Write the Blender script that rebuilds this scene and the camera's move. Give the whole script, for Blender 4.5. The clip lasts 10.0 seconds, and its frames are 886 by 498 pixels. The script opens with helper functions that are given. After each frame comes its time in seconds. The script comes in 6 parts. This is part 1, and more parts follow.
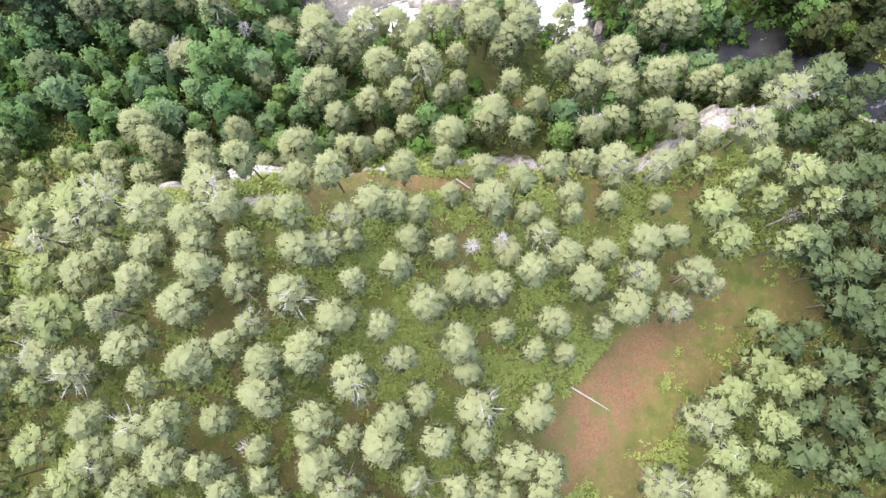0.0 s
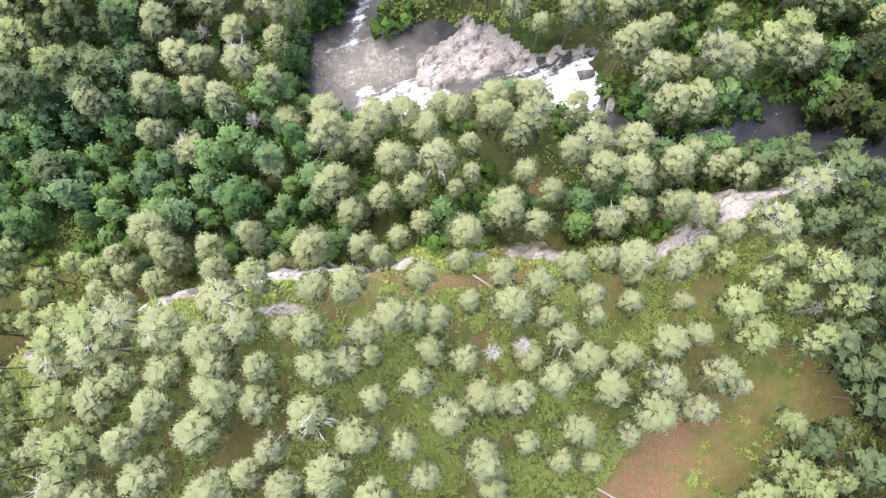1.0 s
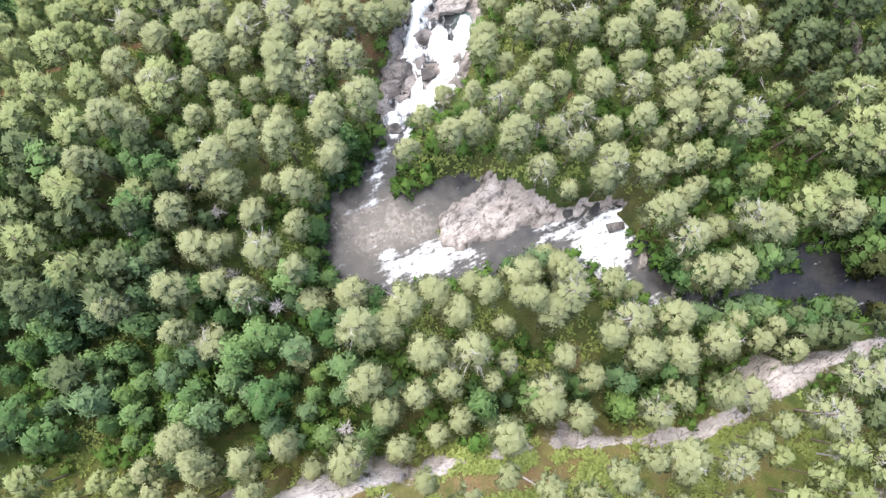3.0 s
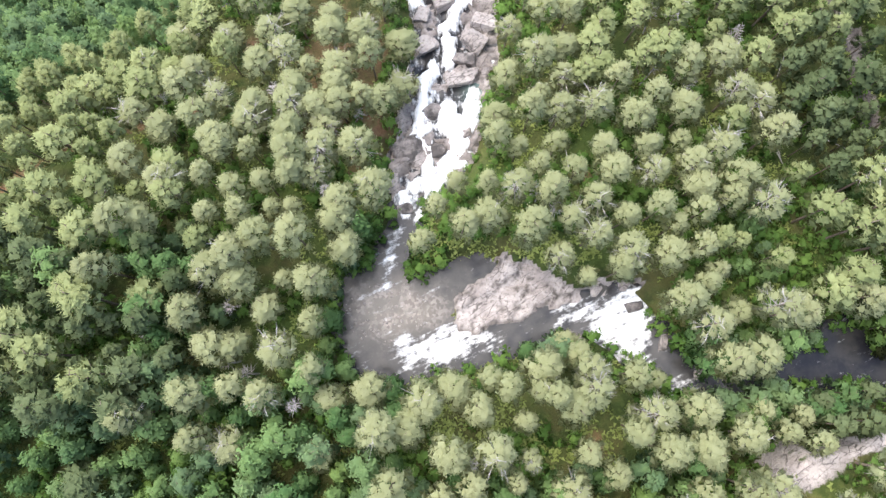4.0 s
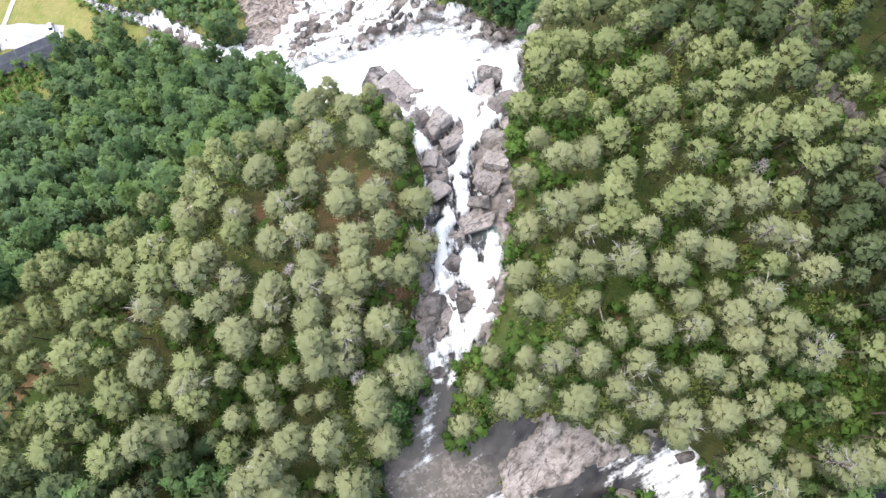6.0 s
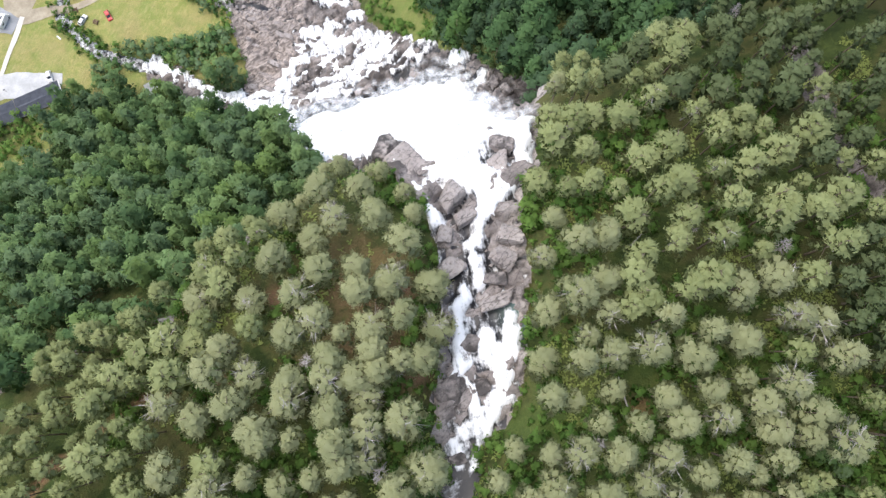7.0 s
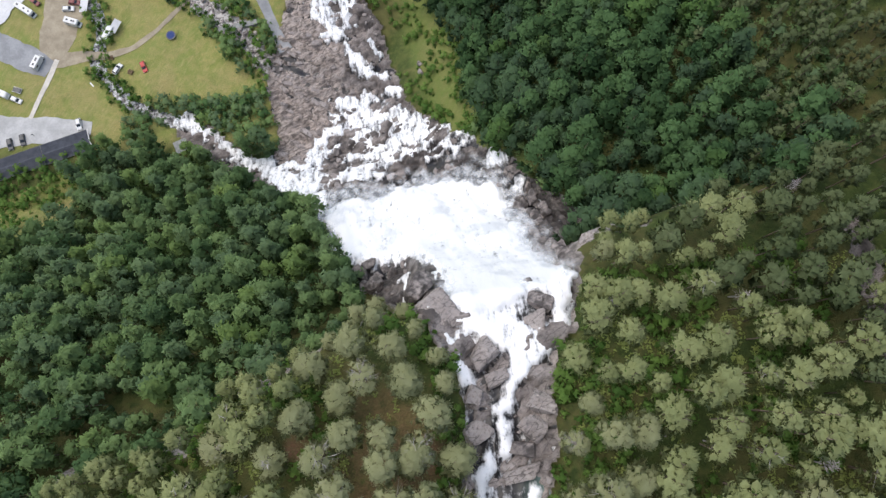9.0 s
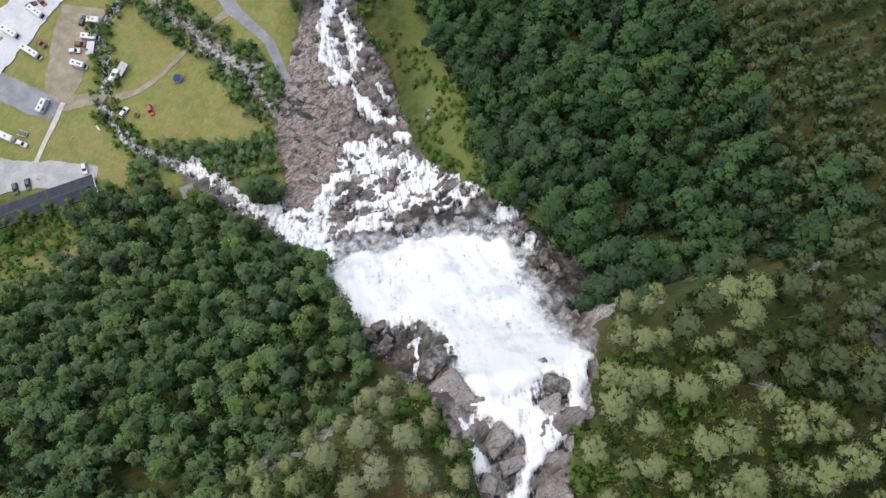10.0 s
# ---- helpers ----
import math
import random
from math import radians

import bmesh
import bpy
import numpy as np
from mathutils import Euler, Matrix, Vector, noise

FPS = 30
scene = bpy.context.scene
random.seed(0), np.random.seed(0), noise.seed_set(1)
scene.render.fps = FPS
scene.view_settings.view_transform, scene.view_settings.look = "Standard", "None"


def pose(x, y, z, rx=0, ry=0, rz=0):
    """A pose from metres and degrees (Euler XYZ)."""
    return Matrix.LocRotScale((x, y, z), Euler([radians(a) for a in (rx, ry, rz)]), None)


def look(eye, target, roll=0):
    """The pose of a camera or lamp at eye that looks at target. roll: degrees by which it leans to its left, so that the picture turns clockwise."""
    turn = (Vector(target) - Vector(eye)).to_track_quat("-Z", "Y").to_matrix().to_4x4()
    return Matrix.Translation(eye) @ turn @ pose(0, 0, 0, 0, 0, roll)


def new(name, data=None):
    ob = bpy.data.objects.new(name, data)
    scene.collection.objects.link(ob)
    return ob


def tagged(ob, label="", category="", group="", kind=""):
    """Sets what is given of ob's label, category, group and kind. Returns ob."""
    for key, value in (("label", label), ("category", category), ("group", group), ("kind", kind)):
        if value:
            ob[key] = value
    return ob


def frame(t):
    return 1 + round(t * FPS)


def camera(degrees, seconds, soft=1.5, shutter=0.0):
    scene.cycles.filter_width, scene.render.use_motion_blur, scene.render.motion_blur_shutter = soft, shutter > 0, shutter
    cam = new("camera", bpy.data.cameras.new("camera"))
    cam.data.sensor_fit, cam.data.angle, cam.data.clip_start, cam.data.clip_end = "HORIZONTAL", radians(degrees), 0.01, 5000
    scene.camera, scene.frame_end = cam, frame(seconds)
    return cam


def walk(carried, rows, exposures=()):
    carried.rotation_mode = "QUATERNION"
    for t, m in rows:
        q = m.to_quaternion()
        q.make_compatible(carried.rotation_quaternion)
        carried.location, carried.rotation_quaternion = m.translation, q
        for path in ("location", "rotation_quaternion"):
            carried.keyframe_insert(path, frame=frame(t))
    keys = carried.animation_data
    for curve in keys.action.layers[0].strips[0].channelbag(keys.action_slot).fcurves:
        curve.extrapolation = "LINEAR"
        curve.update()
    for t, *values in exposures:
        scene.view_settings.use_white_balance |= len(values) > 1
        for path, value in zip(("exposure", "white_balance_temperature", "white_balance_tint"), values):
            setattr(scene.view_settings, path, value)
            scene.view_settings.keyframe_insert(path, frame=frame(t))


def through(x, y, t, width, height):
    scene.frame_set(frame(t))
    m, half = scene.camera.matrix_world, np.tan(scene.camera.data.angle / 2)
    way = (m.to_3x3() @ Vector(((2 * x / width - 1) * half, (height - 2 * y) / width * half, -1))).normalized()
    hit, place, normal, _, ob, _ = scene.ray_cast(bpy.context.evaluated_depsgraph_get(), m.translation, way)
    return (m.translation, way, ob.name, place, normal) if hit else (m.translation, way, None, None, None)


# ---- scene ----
cam = camera(61.0, 10.0, soft=1.4)
METRES, EYE, TILT, LEAN, TURN = 150.0, 250.0, -81.5, 0.0, 0.0
ROWS = [
    (0.0, 0.0, 0.0, 0.0, 0.0, 0.0, -0.0),
    (0.5, -0.01, 0.0076, 0.0472, -0.09, 0.24, 0.6),
    (1.0, -0.0185, 0.0151, 0.0945, -0.14, 0.46, 1.35),
    (1.5, -0.0272, 0.0225, 0.1429, -0.2, 0.58, 1.95),
    (2.0, -0.0356, 0.0295, 0.193, -0.31, 0.58, 2.61),
    (2.5, -0.0428, 0.0371, 0.2405, -0.38, 0.74, 3.55),
    (4.0, -0.0619, 0.0596, 0.3898, -0.63, 0.78, 5.64),
    (4.5, -0.0667, 0.0669, 0.4379, -0.74, 0.89, 7.22),
    (5.0, -0.0707, 0.0739, 0.4851, -0.87, 0.92, 8.72),
    (5.5, -0.0743, 0.0812, 0.5335, -1.0, 0.98, 10.14),
    (7.0, -0.0767, 0.1035, 0.6849, -1.24, 0.88, 12.86),
    (7.5, -0.0766, 0.1111, 0.7339, -1.05, 0.96, 9.1),
    (8.0, -0.076, 0.1186, 0.7831, -0.96, 1.02, 8.06),
    (8.5, -0.0762, 0.1261, 0.8326, -0.92, 1.03, 7.8),
    (9.0, -0.0762, 0.1335, 0.8829, -0.84, 1.05, 7.65),
    (9.5, -0.078, 0.1403, 0.9332, -0.81, 1.07, 7.52),
    (10.0, -0.0804, 0.1459, 0.9835, -0.81, 1.32, 7.46),
]
EXPOSURES = [(0.0, 1.88), (2.5, 1.79), (4.5, 1.64), (5.5, 1.43), (7.0, 1.03), (8.5, 0.5), (10.0, 0.26)]
walk(cam, [(t, pose(0, 0, EYE, TILT, LEAN, TURN) @ pose(METRES * x, METRES * y, METRES * z, 90 + pitch, roll, yaw)) for t, x, y, z, yaw, pitch, roll in ROWS], EXPOSURES)

# ---- light: a bright overcast sky with a wide, weak sun behind it ----
SUN_HEIGHT, SUN_TURN = radians(64), radians(-50)
world = bpy.data.worlds.new("world")
world.use_nodes = True
scene.world = world
sky = world.node_tree.nodes.new("ShaderNodeTexSky")
sky.sky_type, sky.sun_disc = "NISHITA", False
sky.sun_elevation, sky.sun_rotation = SUN_HEIGHT, SUN_TURN
sky.dust_density, sky.air_density = 2.0, 1.0
back = world.node_tree.nodes["Background"]
back.inputs["Strength"].default_value = 0.15
world.node_tree.links.new(sky.outputs["Color"], back.inputs["Color"])

sun = new("sun", bpy.data.lights.new("sun", "SUN"))
sun.data.energy, sun.data.angle, sun.data.color = 1.5, radians(70), (1.0, 0.95, 0.88)
sun_way = Vector((math.sin(SUN_TURN) * math.cos(SUN_HEIGHT), math.cos(SUN_TURN) * math.cos(SUN_HEIGHT), math.sin(SUN_HEIGHT)))
sun.matrix_basis = look(sun_way * 400, (0, 0, 0))


# ---- materials ----
class Nodes:
    """A small helper that strings shader nodes together."""

    def __init__(self, name):
        self.mat = bpy.data.materials.new(name)
        self.mat.use_nodes = True
        self.tree = self.mat.node_tree
        self.shader = self.tree.nodes["Principled BSDF"]
        self.place = self.tree.nodes.new("ShaderNodeNewGeometry").outputs["Position"]

    def node(self, kind, **inputs):
        n = self.tree.nodes.new(kind)
        for key, value in inputs.items():
            self.put(n.inputs[key.replace("_", " ")], value)
        return n

    def put(self, socket, value):
        if isinstance(value, bpy.types.NodeSocket):
            self.tree.links.new(value, socket)
        elif isinstance(value, tuple) and len(value) == 3 and socket.type == "RGBA":
            socket.default_value = (*value, 1)
        else:
            socket.default_value = value

    def noise(self, scale, detail=4.0, rough=0.6, vector=None):
        n = self.node("ShaderNodeTexNoise", Scale=scale, Detail=detail, Roughness=rough)
        self.put(n.inputs["Vector"], vector or self.place)
        return n.outputs["Fac"]

    def mix(self, fac, a, b, kind="MIX"):
        n = self.tree.nodes.new("ShaderNodeMix")
        n.data_type, n.blend_type = "RGBA", kind
        self.put(n.inputs["Factor"], fac)
        self.put(n.inputs["A"], a)
        self.put(n.inputs["B"], b)
        return n.outputs["Result"]

    def ramp(self, value, low, high, out0=0.0, out1=1.0):
        n = self.node("ShaderNodeMapRange", Value=value, From_Min=low, From_Max=high, To_Min=out0, To_Max=out1)
        n.interpolation_type = "SMOOTHSTEP"
        return n.outputs["Result"]

    def math(self, kind, a, b=0.0):
        n = self.tree.nodes.new("ShaderNodeMath")
        n.operation = kind
        self.put(n.inputs[0], a)
        self.put(n.inputs[1], b)
        return n.outputs[0]

    def attribute(self, name):
        n = self.tree.nodes.new("ShaderNodeAttribute")
        n.attribute_name = name
        return n.outputs["Fac"]

    def stretched(self, x, y, z, turn=0.0):
        n = self.node("ShaderNodeMapping", Vector=self.place)
        n.vector_type = "TEXTURE"
        n.inputs["Scale"].default_value = (1 / x, 1 / y, 1 / z)
        n.inputs["Rotation"].default_value = (0, 0, turn)
        return n.outputs["Vector"]

    def done(self, colour, rough=0.9, metal=0.0, bump=None, depth=0.1, strength=0.6, specular=0.3):
        self.put(self.shader.inputs["Base Color"], colour)
        self.put(self.shader.inputs["Roughness"], rough)
        self.put(self.shader.inputs["Metallic"], metal)
        self.put(self.shader.inputs["Specular IOR Level"], specular)
        if bump is not None:
            n = self.node("ShaderNodeBump", Strength=strength, Distance=depth, Height=bump)
            self.tree.links.new(n.outputs["Normal"], self.shader.inputs["Normal"])
        return self.mat


def rock_colour(n):
    """Pale grey-pink gneiss with dark seams."""
    base = n.mix(n.ramp(n.noise(0.25, 6), 0.35, 0.68), (0.36, 0.315, 0.292), (0.58, 0.52, 0.485))
    base = n.mix(n.ramp(n.noise(1.6, 7, 0.72), 0.46, 0.72), base, (0.18, 0.155, 0.146))
    bent = n.node("ShaderNodeVectorMath", Vector=n.stretched(0.5, 2.2, 1.0, 0.55))
    warp = n.node("ShaderNodeTexNoise", Scale=0.5, Detail=4.0, Vector=n.place)
    n.tree.links.new(warp.outputs["Color"], bent.inputs[1])
    bent.operation = "ADD"
    veins = n.node("ShaderNodeTexVoronoi", Scale=0.42, Vector=bent.outputs["Vector"])
    veins.feature = "DISTANCE_TO_EDGE"
    crack = n.math("MULTIPLY", n.ramp(veins.outputs["Distance"], 0.0, 0.06, 0.8, 0.0), n.ramp(n.noise(0.4, 3), 0.42, 0.58))
    return n.mix(crack, base, (0.07, 0.06, 0.055))


def make_ground():
    n = Nodes("forest_ground")
    broad, mid, fine = n.noise(0.07, 4), n.noise(0.35, 5), n.noise(2.6, 6, 0.7)
    # Dark green moss; below the hilltop it holds the trees' shade in its colour.
    moss = n.mix(n.ramp(mid, 0.35, 0.62), (0.03, 0.05, 0.012), (0.06, 0.086, 0.02))
    moss = n.mix(n.attribute("heath"), moss, n.mix(n.ramp(mid, 0.35, 0.62), (0.10, 0.135, 0.028), (0.185, 0.205, 0.055)))
    heath = n.mix(n.ramp(fine, 0.35, 0.65), (0.14, 0.10, 0.045), (0.23, 0.16, 0.075))
    base = n.mix(n.ramp(n.math("ADD", broad, n.math("MULTIPLY", mid, 0.5)), 0.67, 0.85), moss, n.mix(n.math("ADD", 0.4, n.math("MULTIPLY", n.attribute("heath"), 0.35)), moss, heath))
    base = n.mix(n.ramp(fine, 0.3, 0.75, 0.0, 0.45), base, (0.062, 0.085, 0.018))
    base = n.mix(n.ramp(n.noise(0.9, 5, 0.7), 0.52, 0.68, 0.0, 0.6), base, n.mix(n.attribute("heath"), (0.105, 0.135, 0.034), (0.22, 0.235, 0.06)))
    red = n.mix(n.ramp(fine, 0.3, 0.7), (0.23, 0.105, 0.065), (0.31, 0.195, 0.105))
    red = n.mix(n.ramp(n.noise(4.5, 6, 0.78), 0.48, 0.66, 0.0, 0.75), red, (0.115, 0.085, 0.04))
    red = n.mix(n.ramp(n.noise(0.8, 5, 0.7), 0.46, 0.68, 0.0, 0.7), red, (0.2, 0.17, 0.065))
    red = n.mix(n.ramp(n.noise(0.22, 5, 0.65), 0.5, 0.68, 0.0, 0.8), red, (0.15, 0.165, 0.05))
    base = n.mix(n.ramp(n.math("ADD", n.math("ADD", n.attribute("red"), n.math("MULTIPLY", mid, 0.6)), n.math("MULTIPLY", n.math("SUBTRACT", fine, 0.5), 0.7)), 0.45, 1.2), base, red)
    lush = n.mix(n.ramp(fine, 0.3, 0.7), (0.05, 0.09, 0.018), (0.11, 0.155, 0.035))
    base = n.mix(n.ramp(n.math("ADD", n.attribute("lush"), n.math("MULTIPLY", mid, 0.4)), 0.45, 0.9), base, lush)
    dry = n.mix(n.ramp(mid, 0.35, 0.65), (0.26, 0.29, 0.08), (0.39, 0.34, 0.125))
    dry = n.mix(n.ramp(fine, 0.35, 0.7, 0.0, 0.5), dry, (0.21, 0.25, 0.055))
    dry = n.mix(n.ramp(broad, 0.45, 0.7, 0.0, 0.6), dry, (0.40, 0.32, 0.14))
    dry = n.mix(n.ramp(n.noise(0.12, 3), 0.5, 0.65, 0.0, 0.45), dry, (0.20, 0.27, 0.062))
    dry = n.mix(n.ramp(n.noise(4.0, 6, 0.8), 0.42, 0.66, 0.0, 0.6), dry, (0.12, 0.14, 0.04))
    dry = n.mix(n.ramp(n.noise(1.2, 5, 0.7, n.stretched(0.3, 1.2, 1.0, 0.9)), 0.5, 0.68, 0.0, 0.5), dry, (0.42, 0.36, 0.16))
    base = n.mix(n.attribute("meadow"), base, dry)
    worn = n.math("ADD", n.attribute("rock"), n.math("MULTIPLY", n.math("SUBTRACT", n.noise(0.8, 7, 0.75), 0.5), 1.3))
    wet = n.mix(n.math("MULTIPLY", n.attribute("wet"), n.ramp(n.noise(0.22, 4), 0.35, 0.65, 0.4, 1.2)), n.mix(n.attribute("rust"), rock_colour(n), n.mix(n.ramp(n.noise(0.8, 7, 0.72, n.stretched(0.35, 1.5, 1.0, 0.3)), 0.38, 0.6), (0.17, 0.145, 0.13), (0.52, 0.45, 0.405))), (0.058, 0.05, 0.047))
    wet = n.mix(n.math("MULTIPLY", n.attribute("seam"), n.ramp(n.noise(0.6, 4), 0.35, 0.55, 0.25, 0.9)), wet, (0.06, 0.052, 0.045))
    base = n.mix(n.ramp(worn, 0.42, 0.6), base, wet)
    pebbles = n.node("ShaderNodeTexVoronoi", Scale=1.5, Vector=n.place)
    shingle = n.mix(n.ramp(n.noise(0.5), 0.4, 0.65), (0.33, 0.31, 0.29), (0.56, 0.53, 0.50))
    shingle = n.mix(n.ramp(pebbles.outputs["Color"], 0.3, 0.8), n.mix(0.5, shingle, (0.26, 0.235, 0.21)), n.mix(0.55, shingle, (0.44, 0.38, 0.33)))
    shingle = n.mix(n.ramp(n.noise(1.1, 6, 0.75), 0.4, 0.65, 0.0, 0.7), shingle, (0.40, 0.365, 0.335))
    shingle = n.mix(n.ramp(n.attribute("shingle"), 1.2, 2.0, 0.0, 0.65), shingle, n.mix(n.ramp(pebbles.outputs["Color"], 0.35, 0.6), (0.22, 0.21, 0.19), (0.66, 0.64, 0.61)))
    base = n.mix(n.ramp(n.attribute("shingle"), 0.35, 0.65), base, shingle)
    rough = n.math("SUBTRACT", 0.95, n.math("MULTIPLY", n.attribute("wet"), 0.45))
    return n.done(base, rough, bump=n.math("ADD", fine, n.math("MULTIPLY", mid, 2.0)), depth=0.5, strength=0.7)


def make_water():
    """Still water is dark and glossy; where it falls it is white with air."""
    n = Nodes("river_water")
    across = n.noise(0.5, 5, 0.62, n.stretched(0.45, 1.7, 0.8, 0.35))
    onward = n.noise(0.5, 5, 0.62, n.stretched(1.7, 0.45, 0.45))
    turn = n.attribute("down")
    streak = n.math("ADD", n.math("MULTIPLY", onward, turn), n.math("MULTIPLY", across, n.math("SUBTRACT", 1.0, turn)))
    fine = n.noise(1.3, 5, 0.65)
    foam = n.math("ADD", n.attribute("foam"), n.math("MULTIPLY", n.math("SUBTRACT", n.math("ADD", streak, n.math("MULTIPLY", fine, 0.5)), 0.75), 1.9))
    foam = n.ramp(foam, 0.2, 0.85)
    deep = n.mix(n.ramp(n.noise(0.3), 0.35, 0.65), (0.018, 0.018, 0.022), (0.042, 0.04, 0.038))
    pebbles = n.node("ShaderNodeTexVoronoi", Scale=1.9, Vector=n.place)
    bed = n.mix(n.ramp(pebbles.outputs["Color"], 0.25, 0.8), (0.14, 0.118, 0.1), (0.32, 0.28, 0.245))
    bed = n.mix(n.ramp(n.noise(0.45, 4), 0.38, 0.62), bed, (0.135, 0.12, 0.10))
    deep = n.mix(n.attribute("shallow"), deep, bed)
    deep = n.mix(n.attribute("thin"), deep, (0.075, 0.065, 0.061))
    deep = n.mix(n.attribute("jade"), deep, (0.22, 0.33, 0.30))
    white = n.mix(n.ramp(n.math("ADD", n.noise(0.16, 4, 0.6, n.stretched(1.0, 0.6, 0.6, 0.4)), n.math("MULTIPLY", streak, 0.3)), 0.48, 0.7), (0.76, 0.78, 0.80), (0.97, 0.972, 0.975))
    return n.done(n.mix(foam, deep, white), n.ramp(foam, 0, 1, 0.25, 0.75), bump=n.math("ADD", streak, n.math("MULTIPLY", fine, 0.4)), depth=0.3, strength=n.ramp(foam, 0.2, 1.0, 0.15, 0.35), specular=0.3)


def make_leaves(name, dark, mid, light, through=0.42, cool=None, fresh=None):
    """Foliage whose tone differs from tree to tree and from spray to spray."""
    n = Nodes(name)
    info = n.tree.nodes.new("ShaderNodeObjectInfo").outputs["Random"]
    tree = n.math("FRACT", n.math("ADD", info, n.attribute("tone")))
    spray = n.tree.nodes.new("ShaderNodeNewGeometry").outputs["Random Per Island"]
    base = n.mix(n.ramp(tree, 0.0, 1.0), mid, light)
    if cool:
        base = n.mix(n.ramp(n.math("FRACT", n.math("MULTIPLY", tree, 7.3)), 0.5, 0.75, 0.0, 0.6), base, cool)
        base = n.mix(n.ramp(n.math("FRACT", n.math("MULTIPLY", tree, 13.7)), 0.86, 0.95, 0.0, 0.5), base, fresh)
    base = n.mix(n.ramp(spray, 0.2, 1.0, 0.0, 0.35), base, dark)
    base = n.mix(n.ramp(n.noise(0.5, 2), 0.4, 0.7, 0.0, 0.35), base, light)
    n.done(base, 0.75, specular=0.15)
    glow = n.node("ShaderNodeBsdfTranslucent", Color=base)
    blend = n.node("ShaderNodeMixShader", Fac=through)
    out = n.tree.nodes["Material Output"]
    n.tree.links.new(n.shader.outputs["BSDF"], blend.inputs[1])
    n.tree.links.new(glow.outputs["BSDF"], blend.inputs[2])
    n.tree.links.new(blend.outputs["Shader"], out.inputs["Surface"])
    return n.mat


def make_plain(name, low, high, scale=2.0, rough=0.85, metal=0.0, depth=0.03, specular=0.3):
    """Two tones of one stuff with a coarse and a fine grain."""
    n = Nodes(name)
    coarse, fine = n.noise(scale, 4), n.noise(scale * 7, 5, 0.7)
    base = n.mix(n.ramp(coarse, 0.32, 0.68), low, high)
    base = n.mix(n.ramp(fine, 0.4, 0.75, 0.0, 0.35), base, tuple(v * 0.6 for v in low))
    return n.done(base, rough, metal, bump=fine, depth=depth, specular=specular)


def make_rock(name, wet):
    n = Nodes(name)
    damp = n.mix(n.ramp(n.noise(0.5, 5), 0.3, 0.6, 0.0, wet), rock_colour(n), (0.05, 0.044, 0.042))
    return n.done(damp, 0.8 - 0.3 * wet, bump=n.noise(1.5, 8, 0.7), depth=0.5, strength=0.8)


GROUND, WATER, ROCK, WET_ROCK = make_ground(), make_water(), make_rock("boulder_rock", 0.3), make_rock("wet_rock", 0.9)
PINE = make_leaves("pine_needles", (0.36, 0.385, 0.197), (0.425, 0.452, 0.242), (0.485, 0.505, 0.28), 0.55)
BIRCH = make_leaves("birch_leaves", (0.05, 0.112, 0.04), (0.10, 0.197, 0.066), (0.24, 0.36, 0.13), cool=(0.19, 0.26, 0.16), fresh=(0.28, 0.38, 0.085))
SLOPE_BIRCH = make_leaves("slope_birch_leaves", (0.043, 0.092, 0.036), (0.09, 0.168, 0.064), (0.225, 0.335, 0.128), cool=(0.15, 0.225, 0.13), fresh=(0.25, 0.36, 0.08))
# Birch leaves darkened: the dimness of the slope right of the fall, in colour.
SHADED_BIRCH = make_leaves("shaded_birch_leaves", (0.023, 0.055, 0.022), (0.044, 0.098, 0.036), (0.13, 0.235, 0.088), cool=(0.09, 0.14, 0.088), fresh=(0.16, 0.28, 0.055))
# Greener pines of the brink; outer ones carry shade and lens falloff as colour.
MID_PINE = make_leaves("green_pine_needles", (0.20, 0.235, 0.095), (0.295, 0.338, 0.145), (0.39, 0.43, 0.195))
# Darkened copy of the pine needles: shade of the outer wood as colour.
SHADED_PINE = make_leaves("shaded_pine_needles", (0.065, 0.095, 0.042), (0.12, 0.16, 0.068), (0.19, 0.235, 0.11))
HERBS = make_leaves("herb_leaves", (0.15, 0.21, 0.045), (0.245, 0.32, 0.085), (0.41, 0.46, 0.155))
SHRUB = make_leaves("shrub_leaves", (0.05, 0.11, 0.022), (0.10, 0.20, 0.042), (0.19, 0.31, 0.07))
SPRUCE = make_leaves("spruce_needles", (0.03, 0.05, 0.02), (0.06, 0.085, 0.035), (0.13, 0.14, 0.05))
BARK = make_plain("pine_bark", (0.16, 0.115, 0.085), (0.30, 0.24, 0.19), 3.0)
DEADWOOD = make_plain("bleached_deadwood", (0.42, 0.38, 0.37), (0.62, 0.57, 0.55), 3.0)


# ---- the lie of the land ----
def hashed(i, j, seed):
    k = (i.astype(np.int64) * 374761393 + j.astype(np.int64) * 668265263 + seed * 982451653) & 0xFFFFFFFF
    k = ((k ^ (k >> 13)) * 1274126177) & 0xFFFFFFFF
    return ((k ^ (k >> 16)) & 0xFFFFFF) / 0xFFFFFF


def grain(x, y, seed=0):
    """Smooth value noise, -1 to 1, one lump a metre."""
    i, j = np.floor(x), np.floor(y)
    u, v = x - i, y - j
    u, v = u * u * (3 - 2 * u), v * v * (3 - 2 * v)
    a, b = hashed(i, j, seed), hashed(i + 1, j, seed)
    c, d = hashed(i, j + 1, seed), hashed(i + 1, j + 1, seed)
    return 2 * ((a + (b - a) * u) * (1 - v) + (c + (d - c) * u) * v) - 1


def fractal(x, y, size, octaves=4, seed=0):
    total, gain = 0 * x, 1.0
    for o in range(octaves):
        total = total + gain * grain(x / size + 17.3 * o, y / size - 9.1 * o, seed + o)
        size, gain = size * 0.48, gain * 0.52
    return total


